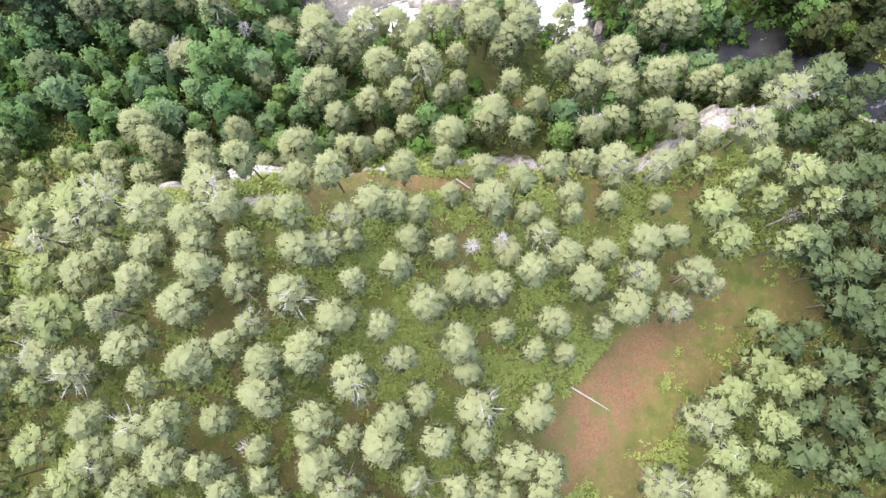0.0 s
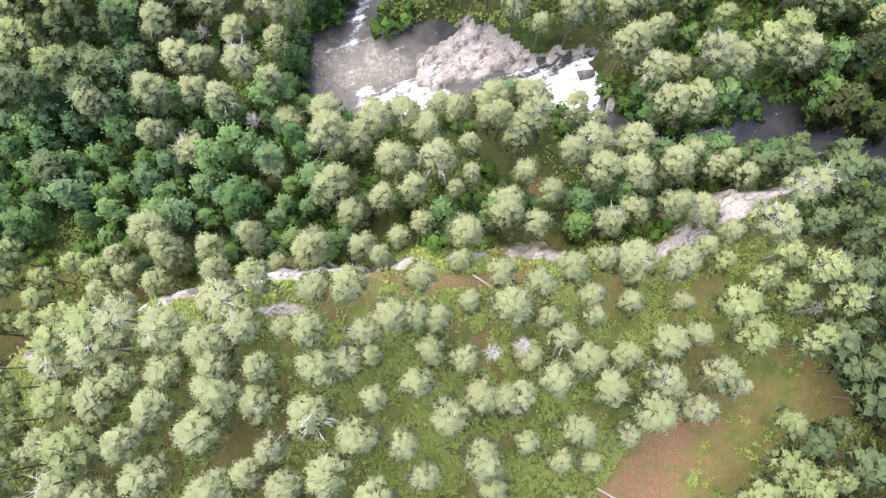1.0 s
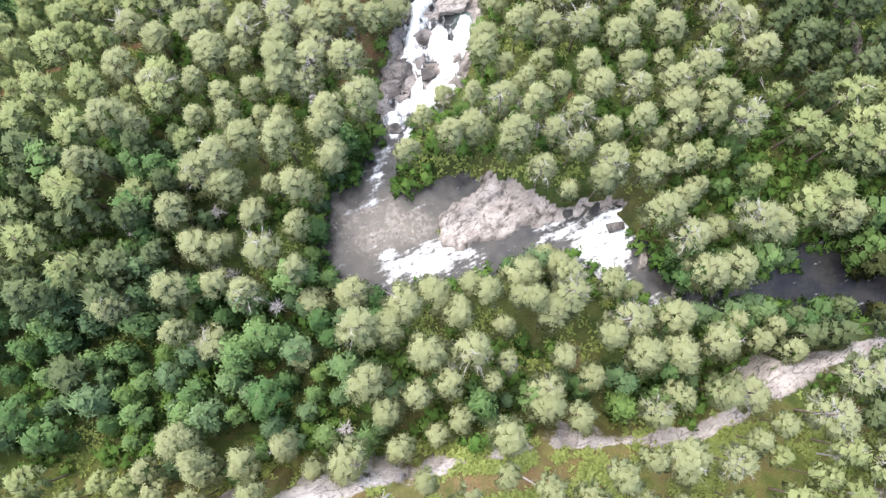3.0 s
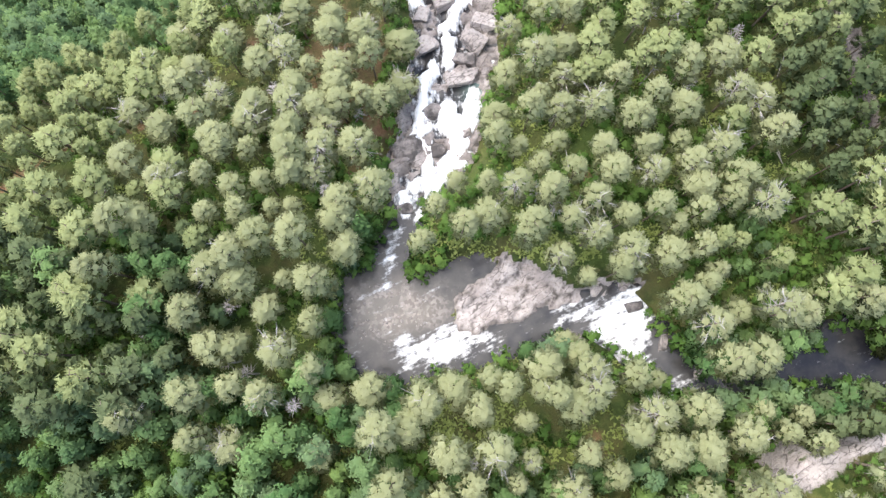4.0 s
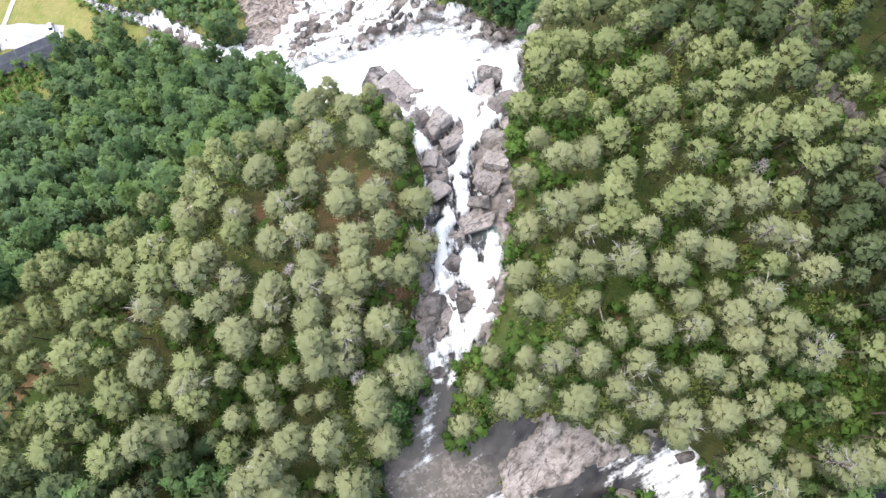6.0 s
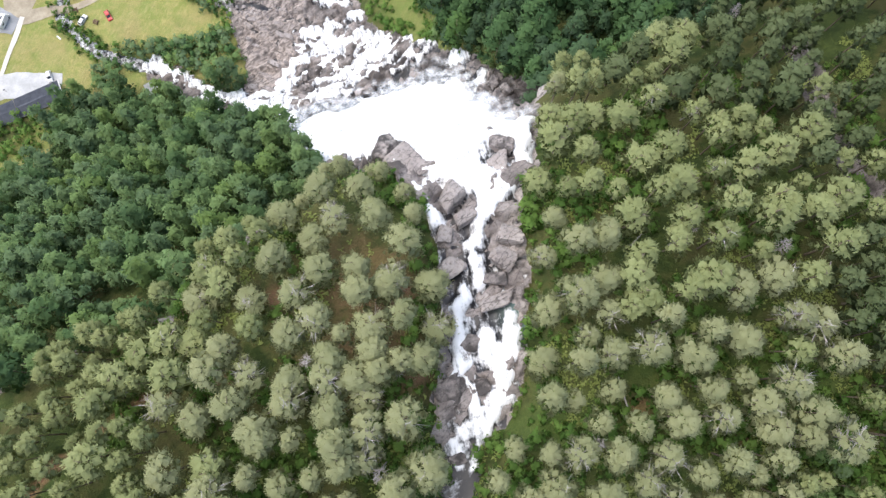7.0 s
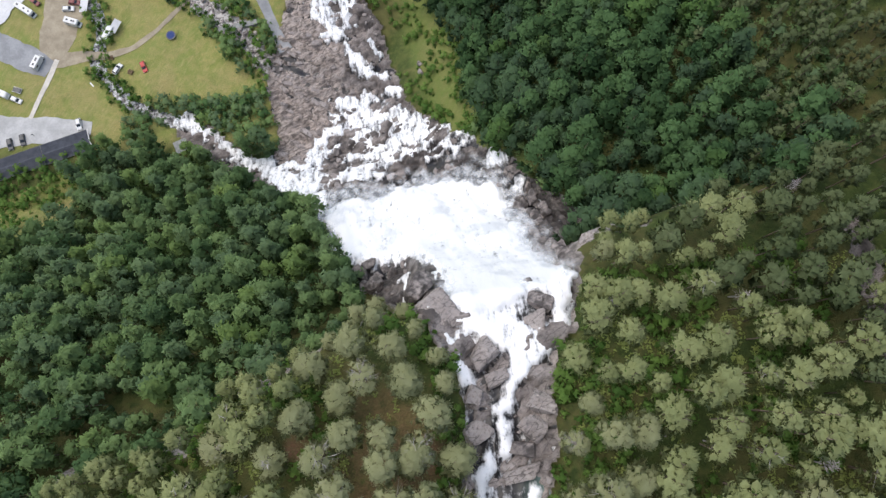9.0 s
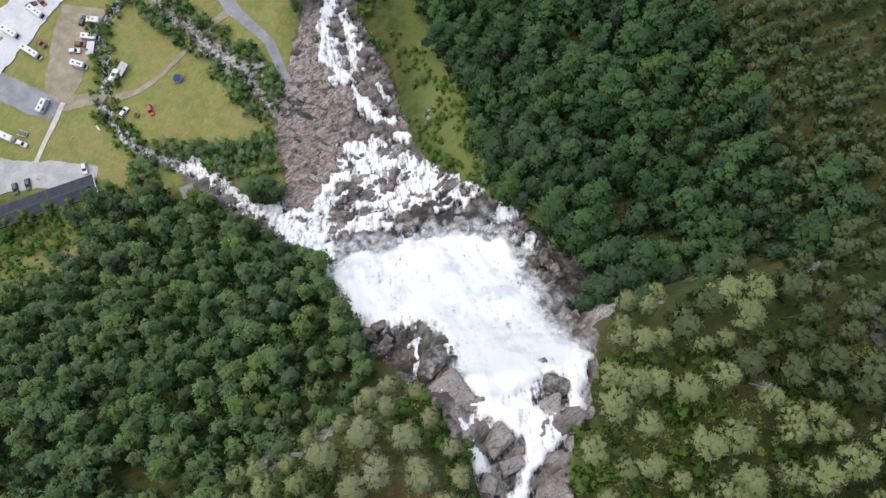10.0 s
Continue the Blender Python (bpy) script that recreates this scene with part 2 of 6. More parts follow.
def blocks(x, y, size, seed=0):
    """Blocky rock: each cell has a level and a tilt of its own; also the distance to the joint."""
    px, py = x / size, y / size
    i0, j0 = np.floor(px), np.floor(py)
    best, second, level = np.full(x.shape, 9.0), np.full(x.shape, 9.0), 0 * x
    for di in (-1, 0, 1):
        for dj in (-1, 0, 1):
            i, j = i0 + di, j0 + dj
            dx, dy = px - i - hashed(i, j, seed), py - j - hashed(i, j, seed + 1)
            d = np.hypot(dx, dy)
            here = hashed(i, j, seed + 2) + 0.7 * dx * (hashed(i, j, seed + 3) - 0.5) + 0.7 * dy * (hashed(i, j, seed + 4) - 0.5)
            near = d < best
            second = np.where(near, best, np.minimum(second, d))
            level, best = np.where(near, here, level), np.where(near, d, best)
    return level, second - best


def sm(a, b, x):
    """Smooth step from 0 at a to 1 at b."""
    t = np.clip((x - a) / (b - a), 0, 1)
    return t * t * (3 - 2 * t)


def smax(a, b, k):
    return 0.5 * (a + b + np.sqrt((a - b) ** 2 + k * k))


def hump(x, y, cx, cy, rx, ry):
    return np.exp(-(((x - cx) / rx) ** 2) - ((y - cy) / ry) ** 2)


def inside(x, y, corners):
    """Which places lie in a closed outline."""
    hit = np.zeros(x.shape, bool)
    for (ax, ay), (bx, by) in zip(corners, corners[1:] + corners[:1]):
        if ay != by:
            hit ^= ((ay > y) != (by > y)) & (x < (bx - ax) * (y - ay) / (by - ay) + ax)
    return hit


def blurred(x, y, corners, r=0.8):
    """How far a place lies in an outline, with a soft edge."""
    spots = [(0, 0)] + [(r * math.cos(0.785 * k), r * math.sin(0.785 * k)) for k in range(8)]
    return sum(inside(x + a, y + b, corners) * 1.0 for a, b in spots) / 9


def along(x, y, line):
    """Distance to a line of (x, y, half width, level) and the width and level at its nearest place."""
    best, width, level = np.full(x.shape, 1e9), 0 * x, 0 * x
    for (ax, ay, aw, az), (bx, by, bw, bz) in zip(line, line[1:]):
        dx, dy = bx - ax, by - ay
        t = np.clip(((x - ax) * dx + (y - ay) * dy) / (dx * dx + dy * dy), 0, 1)
        d = np.hypot(x - ax - t * dx, y - ay - t * dy)
        near = d < best
        best = np.where(near, d, best)
        width, level = np.where(near, aw + t * (bw - aw), width), np.where(near, az + t * (bz - az), level)
    return best, width, level


# The river from the upper pool to the brink: x, y, half width, water level.
RIVER = [
    (300, 30, 6, 124), (110, 38, 4, 121.6), (72, 48, 4, 121.1), (59, 55, 3.6, 121), (50, 54, 1.6, 120.9), (39, 52.6, 0.9, 120.4),
    (32.5, 54.2, 1.6, 119.8), (25, 61, 2.8, 118.6), (21.5, 65.8, 4.0, 117.4), (14, 66.5, 2.8, 116.7), (6, 65, 1.9, 116.5),
    (-1, 63.8, 3.0, 116.3), (-10, 64, 4.5, 116.1), (-19.5, 66.5, 7.8, 116), (-21.5, 71.5, 5.6, 116), (-18, 79, 2.2, 115.8), (-14.8, 85, 1.3, 115.2),
    (-13, 92, 3.2, 114), (-9.5, 98, 6, 113), (-6, 104, 7.8, 112.2), (-3.5, 110, 7.6, 111.2), (-2, 118, 7.6, 110),
    (-1, 127, 8.2, 109), (-0.5, 134, 8.4, 108), (0, 140, 10.5, 107), (1, 147, 13, 105.8), (1, 152, 14, 104.5),
]
# The apron of rock and white water below the brink.
APRON = [
    (13, 138), (15, 145), (19, 152), (21, 160), (22, 168), (22, 176), (19, 185), (14, 193), (3, 207), (-8, 218), (-12, 226), (-17, 245),
    (-18, 258), (-23, 268), (-26, 282), (-32, 300), (-36, 330), (-52, 330), (-45, 300), (-47, 285), (-55, 262), (-60, 252), (-61, 240), (-58, 226), (-59, 216),
    (-64, 214), (-74, 222), (-88, 236), (-94, 236), (-93, 229), (-86, 221), (-72, 208), (-57, 196), (-46, 191), (-40, 177), (-34, 166), (-28, 157), (-21, 151),
    (-15, 146), (-13, 138),
]
POOL = [(-17, 72, 4, 116), (-8, 74, 3.0, 116), (-1.5, 77.4, 1.4, 116)]
# The strands of white water: x, y and half width. First the cascade above the brink, then the streams below the fall.
CASCADE = [
    [(-5.5, 142.6, 1.9), (0.9, 141, 1.9), (3.6, 137.6, 2), (2, 133.3, 1.5), (-0.6, 129.8, 1.2), (-2.4, 126.4, 1.0), (-2.5, 123.6, 1.2), (-2.3, 121.2, 1.3), (-3.1, 118.8, 1.0)],
    [(14.2, 149, 1.8), (12.6, 144.6, 1.7), (10, 140.2, 1.7), (6.2, 136.6, 1.7), (3.2, 135.2, 1.6)], [(-13.6, 147, 0.9), (-10.1, 137.6, 1.6), (-8.1, 133.2, 1.6), (-6.8, 131.3, 0.7)],
    [(-6, 118.1, 0.9), (-7.2, 116.6, 1.4), (-8.8, 113.2, 1.5), (-9.6, 108.5, 1.4), (-9.8, 104, 1.1)], [(1.5, 111.8, 0.9), (0.6, 108.4, 1.2), (-0.8, 105.3, 1.4), (-3.8, 105.6, 1.5), (-4, 109.3, 1.3)],
    [(-1.4, 104.3, 1.2), (-1.6, 101.2, 1.6), (-3, 98.8, 1.6), (-5.8, 96.3, 1.4), (-8.3, 92.6, 0.9), (-9.9, 90.7, 0.8), (-11.7, 87.7, 0.5)],
    [(-8.2, 102, 0.5), (-8.8, 98, 0.8), (-8.4, 94.3, 1.1), (-12.1, 94, 1.1), (-14.3, 91.2, 0.9), (-14.4, 88, 0.6)],
]
STREAMS = [
    [(-37.1, 226.5, 2.4), (-31.9, 229, 3), (-26.6, 231.6, 2.4)], [(-47.5, 208.6, 2), (-43, 211.8, 2.4), (-38.6, 214.6, 1.6)], [(-23.2, 206.6, 1.6), (-16.2, 210.2, 2), (-8.1, 214.9, 1.2)],
    [(-37.5, 199, 2.2), (-30.8, 199.9, 2.6), (-23.6, 199.7, 1.8)], [(-61.7, 206.7, 2.4), (-54, 199.2, 2.8), (-47.7, 191.9, 2.4)], [(-33.1, 217.2, 1.3), (-28.2, 218.8, 1.5), (-22.9, 220.2, 1.1)], [(-74.2, 228.5, 2), (-69, 221.4, 2.6), (-61.7, 211.6, 2.4)],
    [(-95, 235, 1.2), (-83.8, 229.1, 2.2), (-75.1, 222.7, 3.4), (-68.5, 216, 4.6), (-60.5, 209.4, 4.2), (-53, 202, 4.4), (-46.1, 194.9, 3.6), (-41.2, 188.9, 2.8)], [(-76.8, 227.9, 1.1), (-70.1, 221.1, 1.7), (-66.5, 217.5, 1.8)],
    [(-35.9, 232.3, 2.1), (-32.9, 227.9, 3.3), (-25.9, 226.2, 1.8)], [(-18.6, 232.4, 1.4), (-15, 230.7, 1.4)],
    [(-15.8, 224.1, 1), (-20.9, 224.1, 1.4), (-32.5, 221.3, 1.6), (-41.6, 221.6, 1.6), (-45.6, 213.1, 2), (-50, 207.4, 1.6), (-57.1, 209.6, 1.8)],
    [(-12, 212.4, 1.7), (-17, 212, 1.9), (-24.2, 209, 2.7), (-32.9, 208.7, 1.7)], [(-8.9, 206.1, 1.7), (-15.8, 204.8, 1.5), (-23.5, 204.1, 1.9), (-34.6, 200, 3.7)],
]
RIFFLES = [
    [(-18.7, 147.5, 0.5), (-18.5, 153, 0.6), (-18.4, 160, 0.9)], [(-26.6, 152.8, 0.4), (-25.4, 158, 0.5)],
    [(-2.4, 206.4, 1.1), (0.3, 200.6, 1.1)], [(-26.6, 219.2, 1.4), (-26.9, 212.6, 1.8)], [(-34, 310, 1.4), (-36, 292, 1.8), (-40, 276, 2.8), (-36.5, 262, 3.6), (-34, 257, 2.2)], [(-32, 284, 1.2), (-30, 270, 2.6), (-30, 263, 2.8)],
    [(-31, 253, 1.4), (-28.5, 248, 2), (-24, 241, 2)], [(-23.2, 241.1, 1.7), (-17.9, 238.4, 1)], [(-22.8, 254, 1.1), (-19.4, 247.6, 1.1)], [(15, 181.5, 0.8), (15.2, 185.1, 1.3)],
]
RUST = [(-60, 252), (-62, 214), (-54, 206), (-44, 210), (-37, 230), (-33, 250), (-36, 270), (-44, 290), (-50, 280)]
FALL = [
    (-42, 187.8), (-34.4, 190.3), (-25.6, 190.5), (-13.1, 193.9), (0.7, 190.9), (8.4, 188.6), (10.4, 184), (11.4, 177.2), (11.2, 170), (12, 163.3), (13, 157.9), (14.4, 153), (15, 148), (13.5, 143.8), (11.4, 144.4), (8.6, 148.4),
    (5.1, 148), (2.7, 143.6), (-1.4, 142), (-6.8, 142.9), (-8, 146.4), (-9.8, 156.8), (-18, 166.2), (-27.3, 164.5), (-31.9, 166), (-37.6, 171.4), (-41.1, 180.4),
]
GULLY = [(-6, 206, 1.4, 0), (1, 197, 2.2, 0), (9, 188, 3.2, 0), (17, 178, 4.4, 0), (23, 168, 3.6, 0), (33, 172, 1.6, 0)]
RAVINE = [(-90, 98, 1.0, 0), (-78, 106, 1.2, 0), (-72.6, 110.5, 1.0, 0), (-62.7, 111.7, 0.6, 0)]
CLEFT = [(73, 96, 1.2, 0), (70, 118, 1.6, 0), (67, 132, 1.8, 0), (71, 152, 1.4, 0)]
RUBBLE = [(-120, 330, 2, 0), (-101, 299, 2, 0), (-89, 286, 3, 0), (-79, 276, 4.5, 0), (-68, 264, 4.5, 0), (-59, 246, 3.5, 0), (-52, 238, 3, 0)]
BROOK = [(-92, 233, 1.4, -1), (-104, 239, 1.3, -1.6), (-109.5, 242, 1.4, -1.9), (-115, 250, 1.5, -2.4), (-121, 260, 1.6, -3.0), (-118, 271, 1.3, -3.7), (-122, 289, 1.3, -4.9), (-111, 303, 1.3, -5.6), (-100, 330, 1.3, -7)]
CLIFF_X = [-400, -110, -60, -46, -32, -20, -7, 8, 25, 34, 39, 44, 52, 63, 70, 78, 130, 400]
CLIFF_Y = [-60, 2, 19, 24, 28, 29.6, 31.3, 32.2, 32, 33, 35.5, 40.4, 42.7, 44, 40, 37, 27, 20]
BENCH_Y = [33, 46, 60, 88, 100, 110, 120, 130, 140, 150, 160, 175]
BENCH_Z = [124.0, 121.6, 119.8, 119.6, 117.0, 115.0, 113.4, 110.6, 107.4, 103.0, 96.0, 84.0]
RIM_X = [-400, -94, -78, -62, -46, -32, -24, -16, -8, 5, 14, 17, 25, 34, 62, 100, 400]
RIM_Y = [95, 120, 124, 128, 138, 143.5, 148, 148, 147, 148, 150, 154, 158, 159, 165, 172, 230]


def front_z(x, y):
    """The valley side under the rim, and the valley floor."""
    left = 36 - 1.05 * (y - 182) + 0.14 * np.clip(x + 52, -50, 0)
    right = np.minimum(50 + 0.75 * (x - 26) - 0.3 * np.clip(x - 32, 0, 400) - 0.4 * (y - 193), 130 + 0.1 * x)
    floor = np.maximum(-1 - 0.06 * (y - 230), -12)
    return smax(smax(left, right, 6), floor, 4) + 17 * hump(x, y, 6, 163, 22, 13)


def lie(x, y):
    """The land without its rivers and rocks."""
    wob = 1.6 * fractal(x, y, 9, 3, 40)
    top = 137.5 - 0.2 * np.clip(x, -34, 30) + 0.16 * np.clip(x + 36, -60, 0) - 0.25 * np.clip(y - 18, 0, 16) * sm(-32, -6, x) * sm(48, 20, x) + 0.6 * fractal(x, y, 22, 3, 3)
    bench = np.interp(y, BENCH_Y, BENCH_Z) + 0.09 * np.clip(x - 8, 0, 60) * sm(92, 112, y) + 1.0 * fractal(x, y, 26, 3, 7)
    bench = bench - 0.4 * np.clip(-46 - x, 0, 30) * sm(100, 126, y) + 0.08 * np.clip(x - 60, 0, 200) + 0.09 * np.clip(-42 - x, 0, 30) * sm(98, 80, y)
    crag, _ = blocks(x, y, 3.0, 60)
    s = sm(-0.3, 3.0, y + wob + 1.6 * (crag - 0.5) - np.interp(x, CLIFF_X, CLIFF_Y))
    up = top * (1 - s) + bench * s
    s = sm(-0.5, 4.5, y + 1.3 * wob - np.interp(x, RIM_X, RIM_Y))
    return up * (1 - s) + np.minimum(front_z(x, y) + 0.7 * fractal(x, y, 14, 3, 11), up) * s


def land(x, y):
    """The level of the ground, and what it is made of."""
    x, y = np.asarray(x, float), np.asarray(y, float)
    base = lie(x, y)
    gate = sm(24, 18, np.abs(x - 1)) * sm(140, 146, y) * (y < 185)
    base = base * (1 - gate) + np.minimum(base, 105.5 - 1.7 * np.maximum(y - 149, 0) + 0.5 * np.maximum(np.abs(x - 1) - 14, 0)) * gate
    chute = sm(20, 14, np.abs(x - 1)) * (y > 143) * (y < 185)
    base = base * (1 - chute) + smax(base, 105 - 2.35 * np.maximum(y - 148.5, 0), 2.0) * chute
    wx, wy = x + 1.1 * fractal(x, y, 4, 3, 21), y + 1.1 * fractal(x, y, 4, 3, 31)
    d, w, level = along(wx, wy, RIVER)
    dp, wp, lp = along(wx, wy, POOL)
    level, d = np.where(dp - wp < d - w, lp, level), np.where(dp - wp < d - w, dp - wp + w, d)
    beyond = y > 149
    bank = np.where(beyond, 1.0, sm(0.0, 5.0, d - w))
    z = np.where(beyond, base, np.minimum(base, (level - 0.9) * (1 - bank) + base * bank))
    apron = inside(wx, wy, APRON)
    bx, by = (0.94 * wx + 0.34 * wy) * 0.55, 0.94 * wy - 0.34 * wx
    lump, joint = blocks(bx, by, 3.3, 5)
    small, _ = blocks(bx * 1.5, by, 1.2, 9)
    run = sm(86, 98, y) * (1 - sm(150, 158, y))
    stony = np.where(apron | ((d < w + 0.6) & (run > 0)), 1.0, 0.0)
    mass = fractal(bx * 1.1, by, 7, 3, 15)
    relief = -1.0 + 1.7 * mass + (lump * 2.3 + 0.2) * sm(0.0, 0.22, joint) + (small - 0.5) * 0.6
    rust = blurred(wx, wy, RUST, 1.5)
    tier = (0.9 * y + 0.38 * x + 2.6 * fractal(x, y, 9, 3, 14)) / 4.2
    tier = tier - np.floor(tier)
    relief = relief * (1 - rust) + rust * (2.6 * tier * tier - 1.2 + 1.5 * (lump - 0.4) * sm(0.0, 0.14, joint) + 0.4 * (small - 0.5) + 0.8 * mass)
    z = z + stony * relief * np.where(apron, 1 - 0.9 * hump(x + 0.45 * (y - 150), y, 6, 164, 18, 19), run * 0.85 * (1 - 0.7 * sm(136, 146, y)))
    # the split slab beside the lower pool
    z = z - 1.3 * hump(x, y, 1, 150, 11, 4)
    slab = inside(wx, wy, [(-6, 71.5), (-2.4, 74.9), (1.2, 78.3), (7, 77.7), (12.7, 72.8), (20.9, 71.8), (27.5, 72.4), (28.5, 71), (22.5, 69.6), (14.7, 68.7), (8.1, 67.5), (1.4, 66.6), (-4.6, 65.6), (-7.5, 67.5)])
    su, sv = 0.89 * x + 0.45 * y, 0.89 * y - 0.45 * x
    plate, seam = blocks(su * 0.42 + 0.15 * fractal(x, y, 3, 2, 13), sv, 2.0, 17)
    slab_z = 116.9 + 0.07 * (y - 66) + (plate - 0.5) * 1.5 - 0.9 * sm(0.14, 0.0, seam) + 0.12 * (small - 0.5)
    z = np.where(slab, np.maximum(slab_z, 116.8), z)
    # shingle in the lower pool
    bar = 1.15 * hump(wx, wy, -20, 71, 7.5, 8) * (1 + 0.7 * fractal(x, y, 3.0, 4, 45)) - 0.1
    bar = np.where(d < w + 1.5, np.clip(bar, 0, 1.2), 0)
    z = np.where(bar > 0.3, np.maximum(z, 115.2 + 0.45 * bar + 0.12 * fractal(x, y, 1.5, 2, 4)), z)
    db, wb, lb = along(wx * 0.5 + x * 0.5, wy * 0.5 + y * 0.5, BROOK)
    z = np.where(db < 5, np.minimum(z, (z - 0.8) * (1 - sm(0, 1.5, db - wb)) + z * sm(0, 1.5, db - wb)), z)
    e = 0.6
    steep = np.hypot(lie(x + e, y) - lie(x - e, y), lie(x, y + e) - lie(x, y - e)) / (2 * e)
    edge = np.abs(y - np.interp(x, CLIFF_X, CLIFF_Y) + 0.6)
    lip = 0.75 * sm(1.9, 0.6, edge + 1.1 * fractal(x, y, 5, 4, 51)) * (y < 60) * sm(-0.9, -0.4, fractal(x, y, 13, 3, 52))
    rim = y - np.interp(x, RIM_X, RIM_Y)
    rocky = np.maximum(np.maximum(sm(1.35, 2.4, steep + 0.5 * fractal(x, y, 8, 3, 57)) * np.where((x < -20) & (rim > 5), 0.0, 1.0) * np.where(y > 60, 0.42 + 0.4 * fractal(x, y, 8, 3, 59), 0.4 + 0.55 * fractal(x, y, 6, 4, 58)), lip), np.maximum(stony, slab * 1.0))
    rocky = np.maximum(rocky, 1.1 * hump(x, y - 0.35 * (x - 44), 44, 38.5, 9, 2.6) * (y < 44))
    rocky = np.maximum(rocky, 0.7 * hump(x, y, -25.5, 23, 6, 1.6))
    rocky = np.maximum(rocky, np.where((d < w + 0.7) & ~beyond, 0.6, 0))
    dg, wg, _ = along(wx, wy, GULLY)
    gully = sm(1.0, -0.6, dg - wg)
    rocky = np.maximum(rocky, gully)
    z = z + gully * (1.6 * (lump - 0.5) + 0.8 * (small - 0.5) - 0.6)
    red = 0.27 * (y < 31) + 0.95 * hump(x - 0.75 * (y + 6), y, 25, -7, 6, 13) + 0.18 * hump(x, y, -8, 28, 14, 4) + 0.62 * hump(x, y, -24, 118, 15, 22) + 0.2 * hump(x, y, 10, 27, 20, 3)
    lush = 0.55 * hump(x, y, 13, 4, 7, 6) + 0.5 * hump(x, y, 30, 24, 8, 7) + 0.6 * sm(30, 46, y) * sm(130, 100, y) * (0.5 + 0.5 * fractal(x, y, 12, 2, 61))
    for cx, cy in ((-40, 125), (-17.6, 106.4), (-21.8, 97.2), (-17.2, 120.4), (18.4, 91), (-52, 112), (14, 45), (33, 82)):
        red = red + 0.75 * hump(x, y, cx, cy, 2.0, 2.6) * (1 + 0.5 * fractal(x, y, 3, 2, 43))
    dv, wv, _ = along(wx, wy, RAVINE)
    dc, wc, _ = along(wx, wy, CLEFT)
    z = z - 2.4 * sm(1.8, -0.4, dv - wv) - (4.5 - 1.5 * lump) * sm(2.2, -0.5, dc - wc)
    red = red + 0.9 * sm(1.0, -0.3, dv - wv)
    cleft = sm(1.4, -0.2, dc - wc)
    rocky = np.maximum(rocky, 0.95 * cleft)
    strip = hump(x + 0.12 * (y - 240) * 1.0, y, 0, 232, 10, 60) * (y > 180)
    lush = np.maximum(lush, 1.1 * strip * (x > -22))
    meadow = sm(218, 232, y + 0.1 * (x + 100)) * sm(-40, -60, x) + 0.8 * inside(x, y, [(-170, 205), (-128, 222), (-122, 212), (-128, 198), (-170, 180)])
    meadow = np.clip(meadow + 0.5 * strip * (x > -22), 0, 1) * (1 - stony)
    dr, wr, _ = along(wx, wy, RUBBLE)
    rubble = (dr < 0.75 * wr + 1.8 * fractal(x, y, 5, 3, 97)) & ~apron
    z = np.where(rubble, z + 0.9 * small - 0.35, z)
    # The cleft's dark depth is put into its colour through the wet mask.
    return dict(z=z, base=base, d=d, w=w, level=level, apron=apron, rock=np.clip(rocky, 0, 1), wet=np.where((stony > 0) | (gully > 0.3), 0.4 - 0.65 * rust + 0.3 * (y > 178) + 0.75 * hump(x, y, -8, 170, 34, 26) + 0.5 * hump(x, y, -28, 158, 12, 9) + 0.5 * gully, np.where(slab, 0.05, np.where(d < w + 0.1, 0.5, 0.9 * cleft))),
                red=red, heath=sm(38, 31, y), seam=np.maximum(slab * sm(0.13, 0.0, seam), np.maximum(stony, gully) * 0.8 * sm(0.10, 0.0, joint)), rust=np.maximum(rust, 0.45 * (y > 195)), lush=lush, meadow=meadow, shingle=np.where(rubble, 2.0, sm(0.1, 0.7, bar)), rim=rim, run=run, db=db, wb=wb, lb=lb, lump=lump)


def white_water(x, y):
    """How white the river runs: 1 in the heart of a strand, 0 beside it."""
    ragged = 0.8 * fractal(x, y, 1.9, 3, 85)
    x, y = x + 0.8 * fractal(x, y, 3, 3, 87), y + 0.8 * fractal(x, y, 3, 3, 89)
    best = np.zeros(x.shape)
    for line in CASCADE + STREAMS + RIFFLES:
        d, w, _ = along(x, y, [(*spot, 0.0) for spot in line])
        best = np.maximum(best, sm(1.85, 0.6, d / np.maximum(w, 0.1) + ragged))
    # thinner sheets that break over the slabs under the fall
    sheets = fractal(0.5 * x + 0.2 * y, y - 0.4 * x, 8, 3, 77) + 0.25 * fractal(x, y, 2.2, 2, 79)
    low = sm(-0.3, 0.15, sheets) * sm(186, 194, y) * sm(243, 228, y + 0.6 * (x + 30)) * (1 - blurred(x, y, RUST, 2.5))
    return np.maximum(best, 0.85 * low), blurred(x + 0.9 * fractal(x, y, 4, 3, 93), y + 1.4 * fractal(x, y, 4, 3, 95), FALL, 2.4)


def ground_z(x, y):
    return float(land(np.array([x]), np.array([y]))["z"][0])


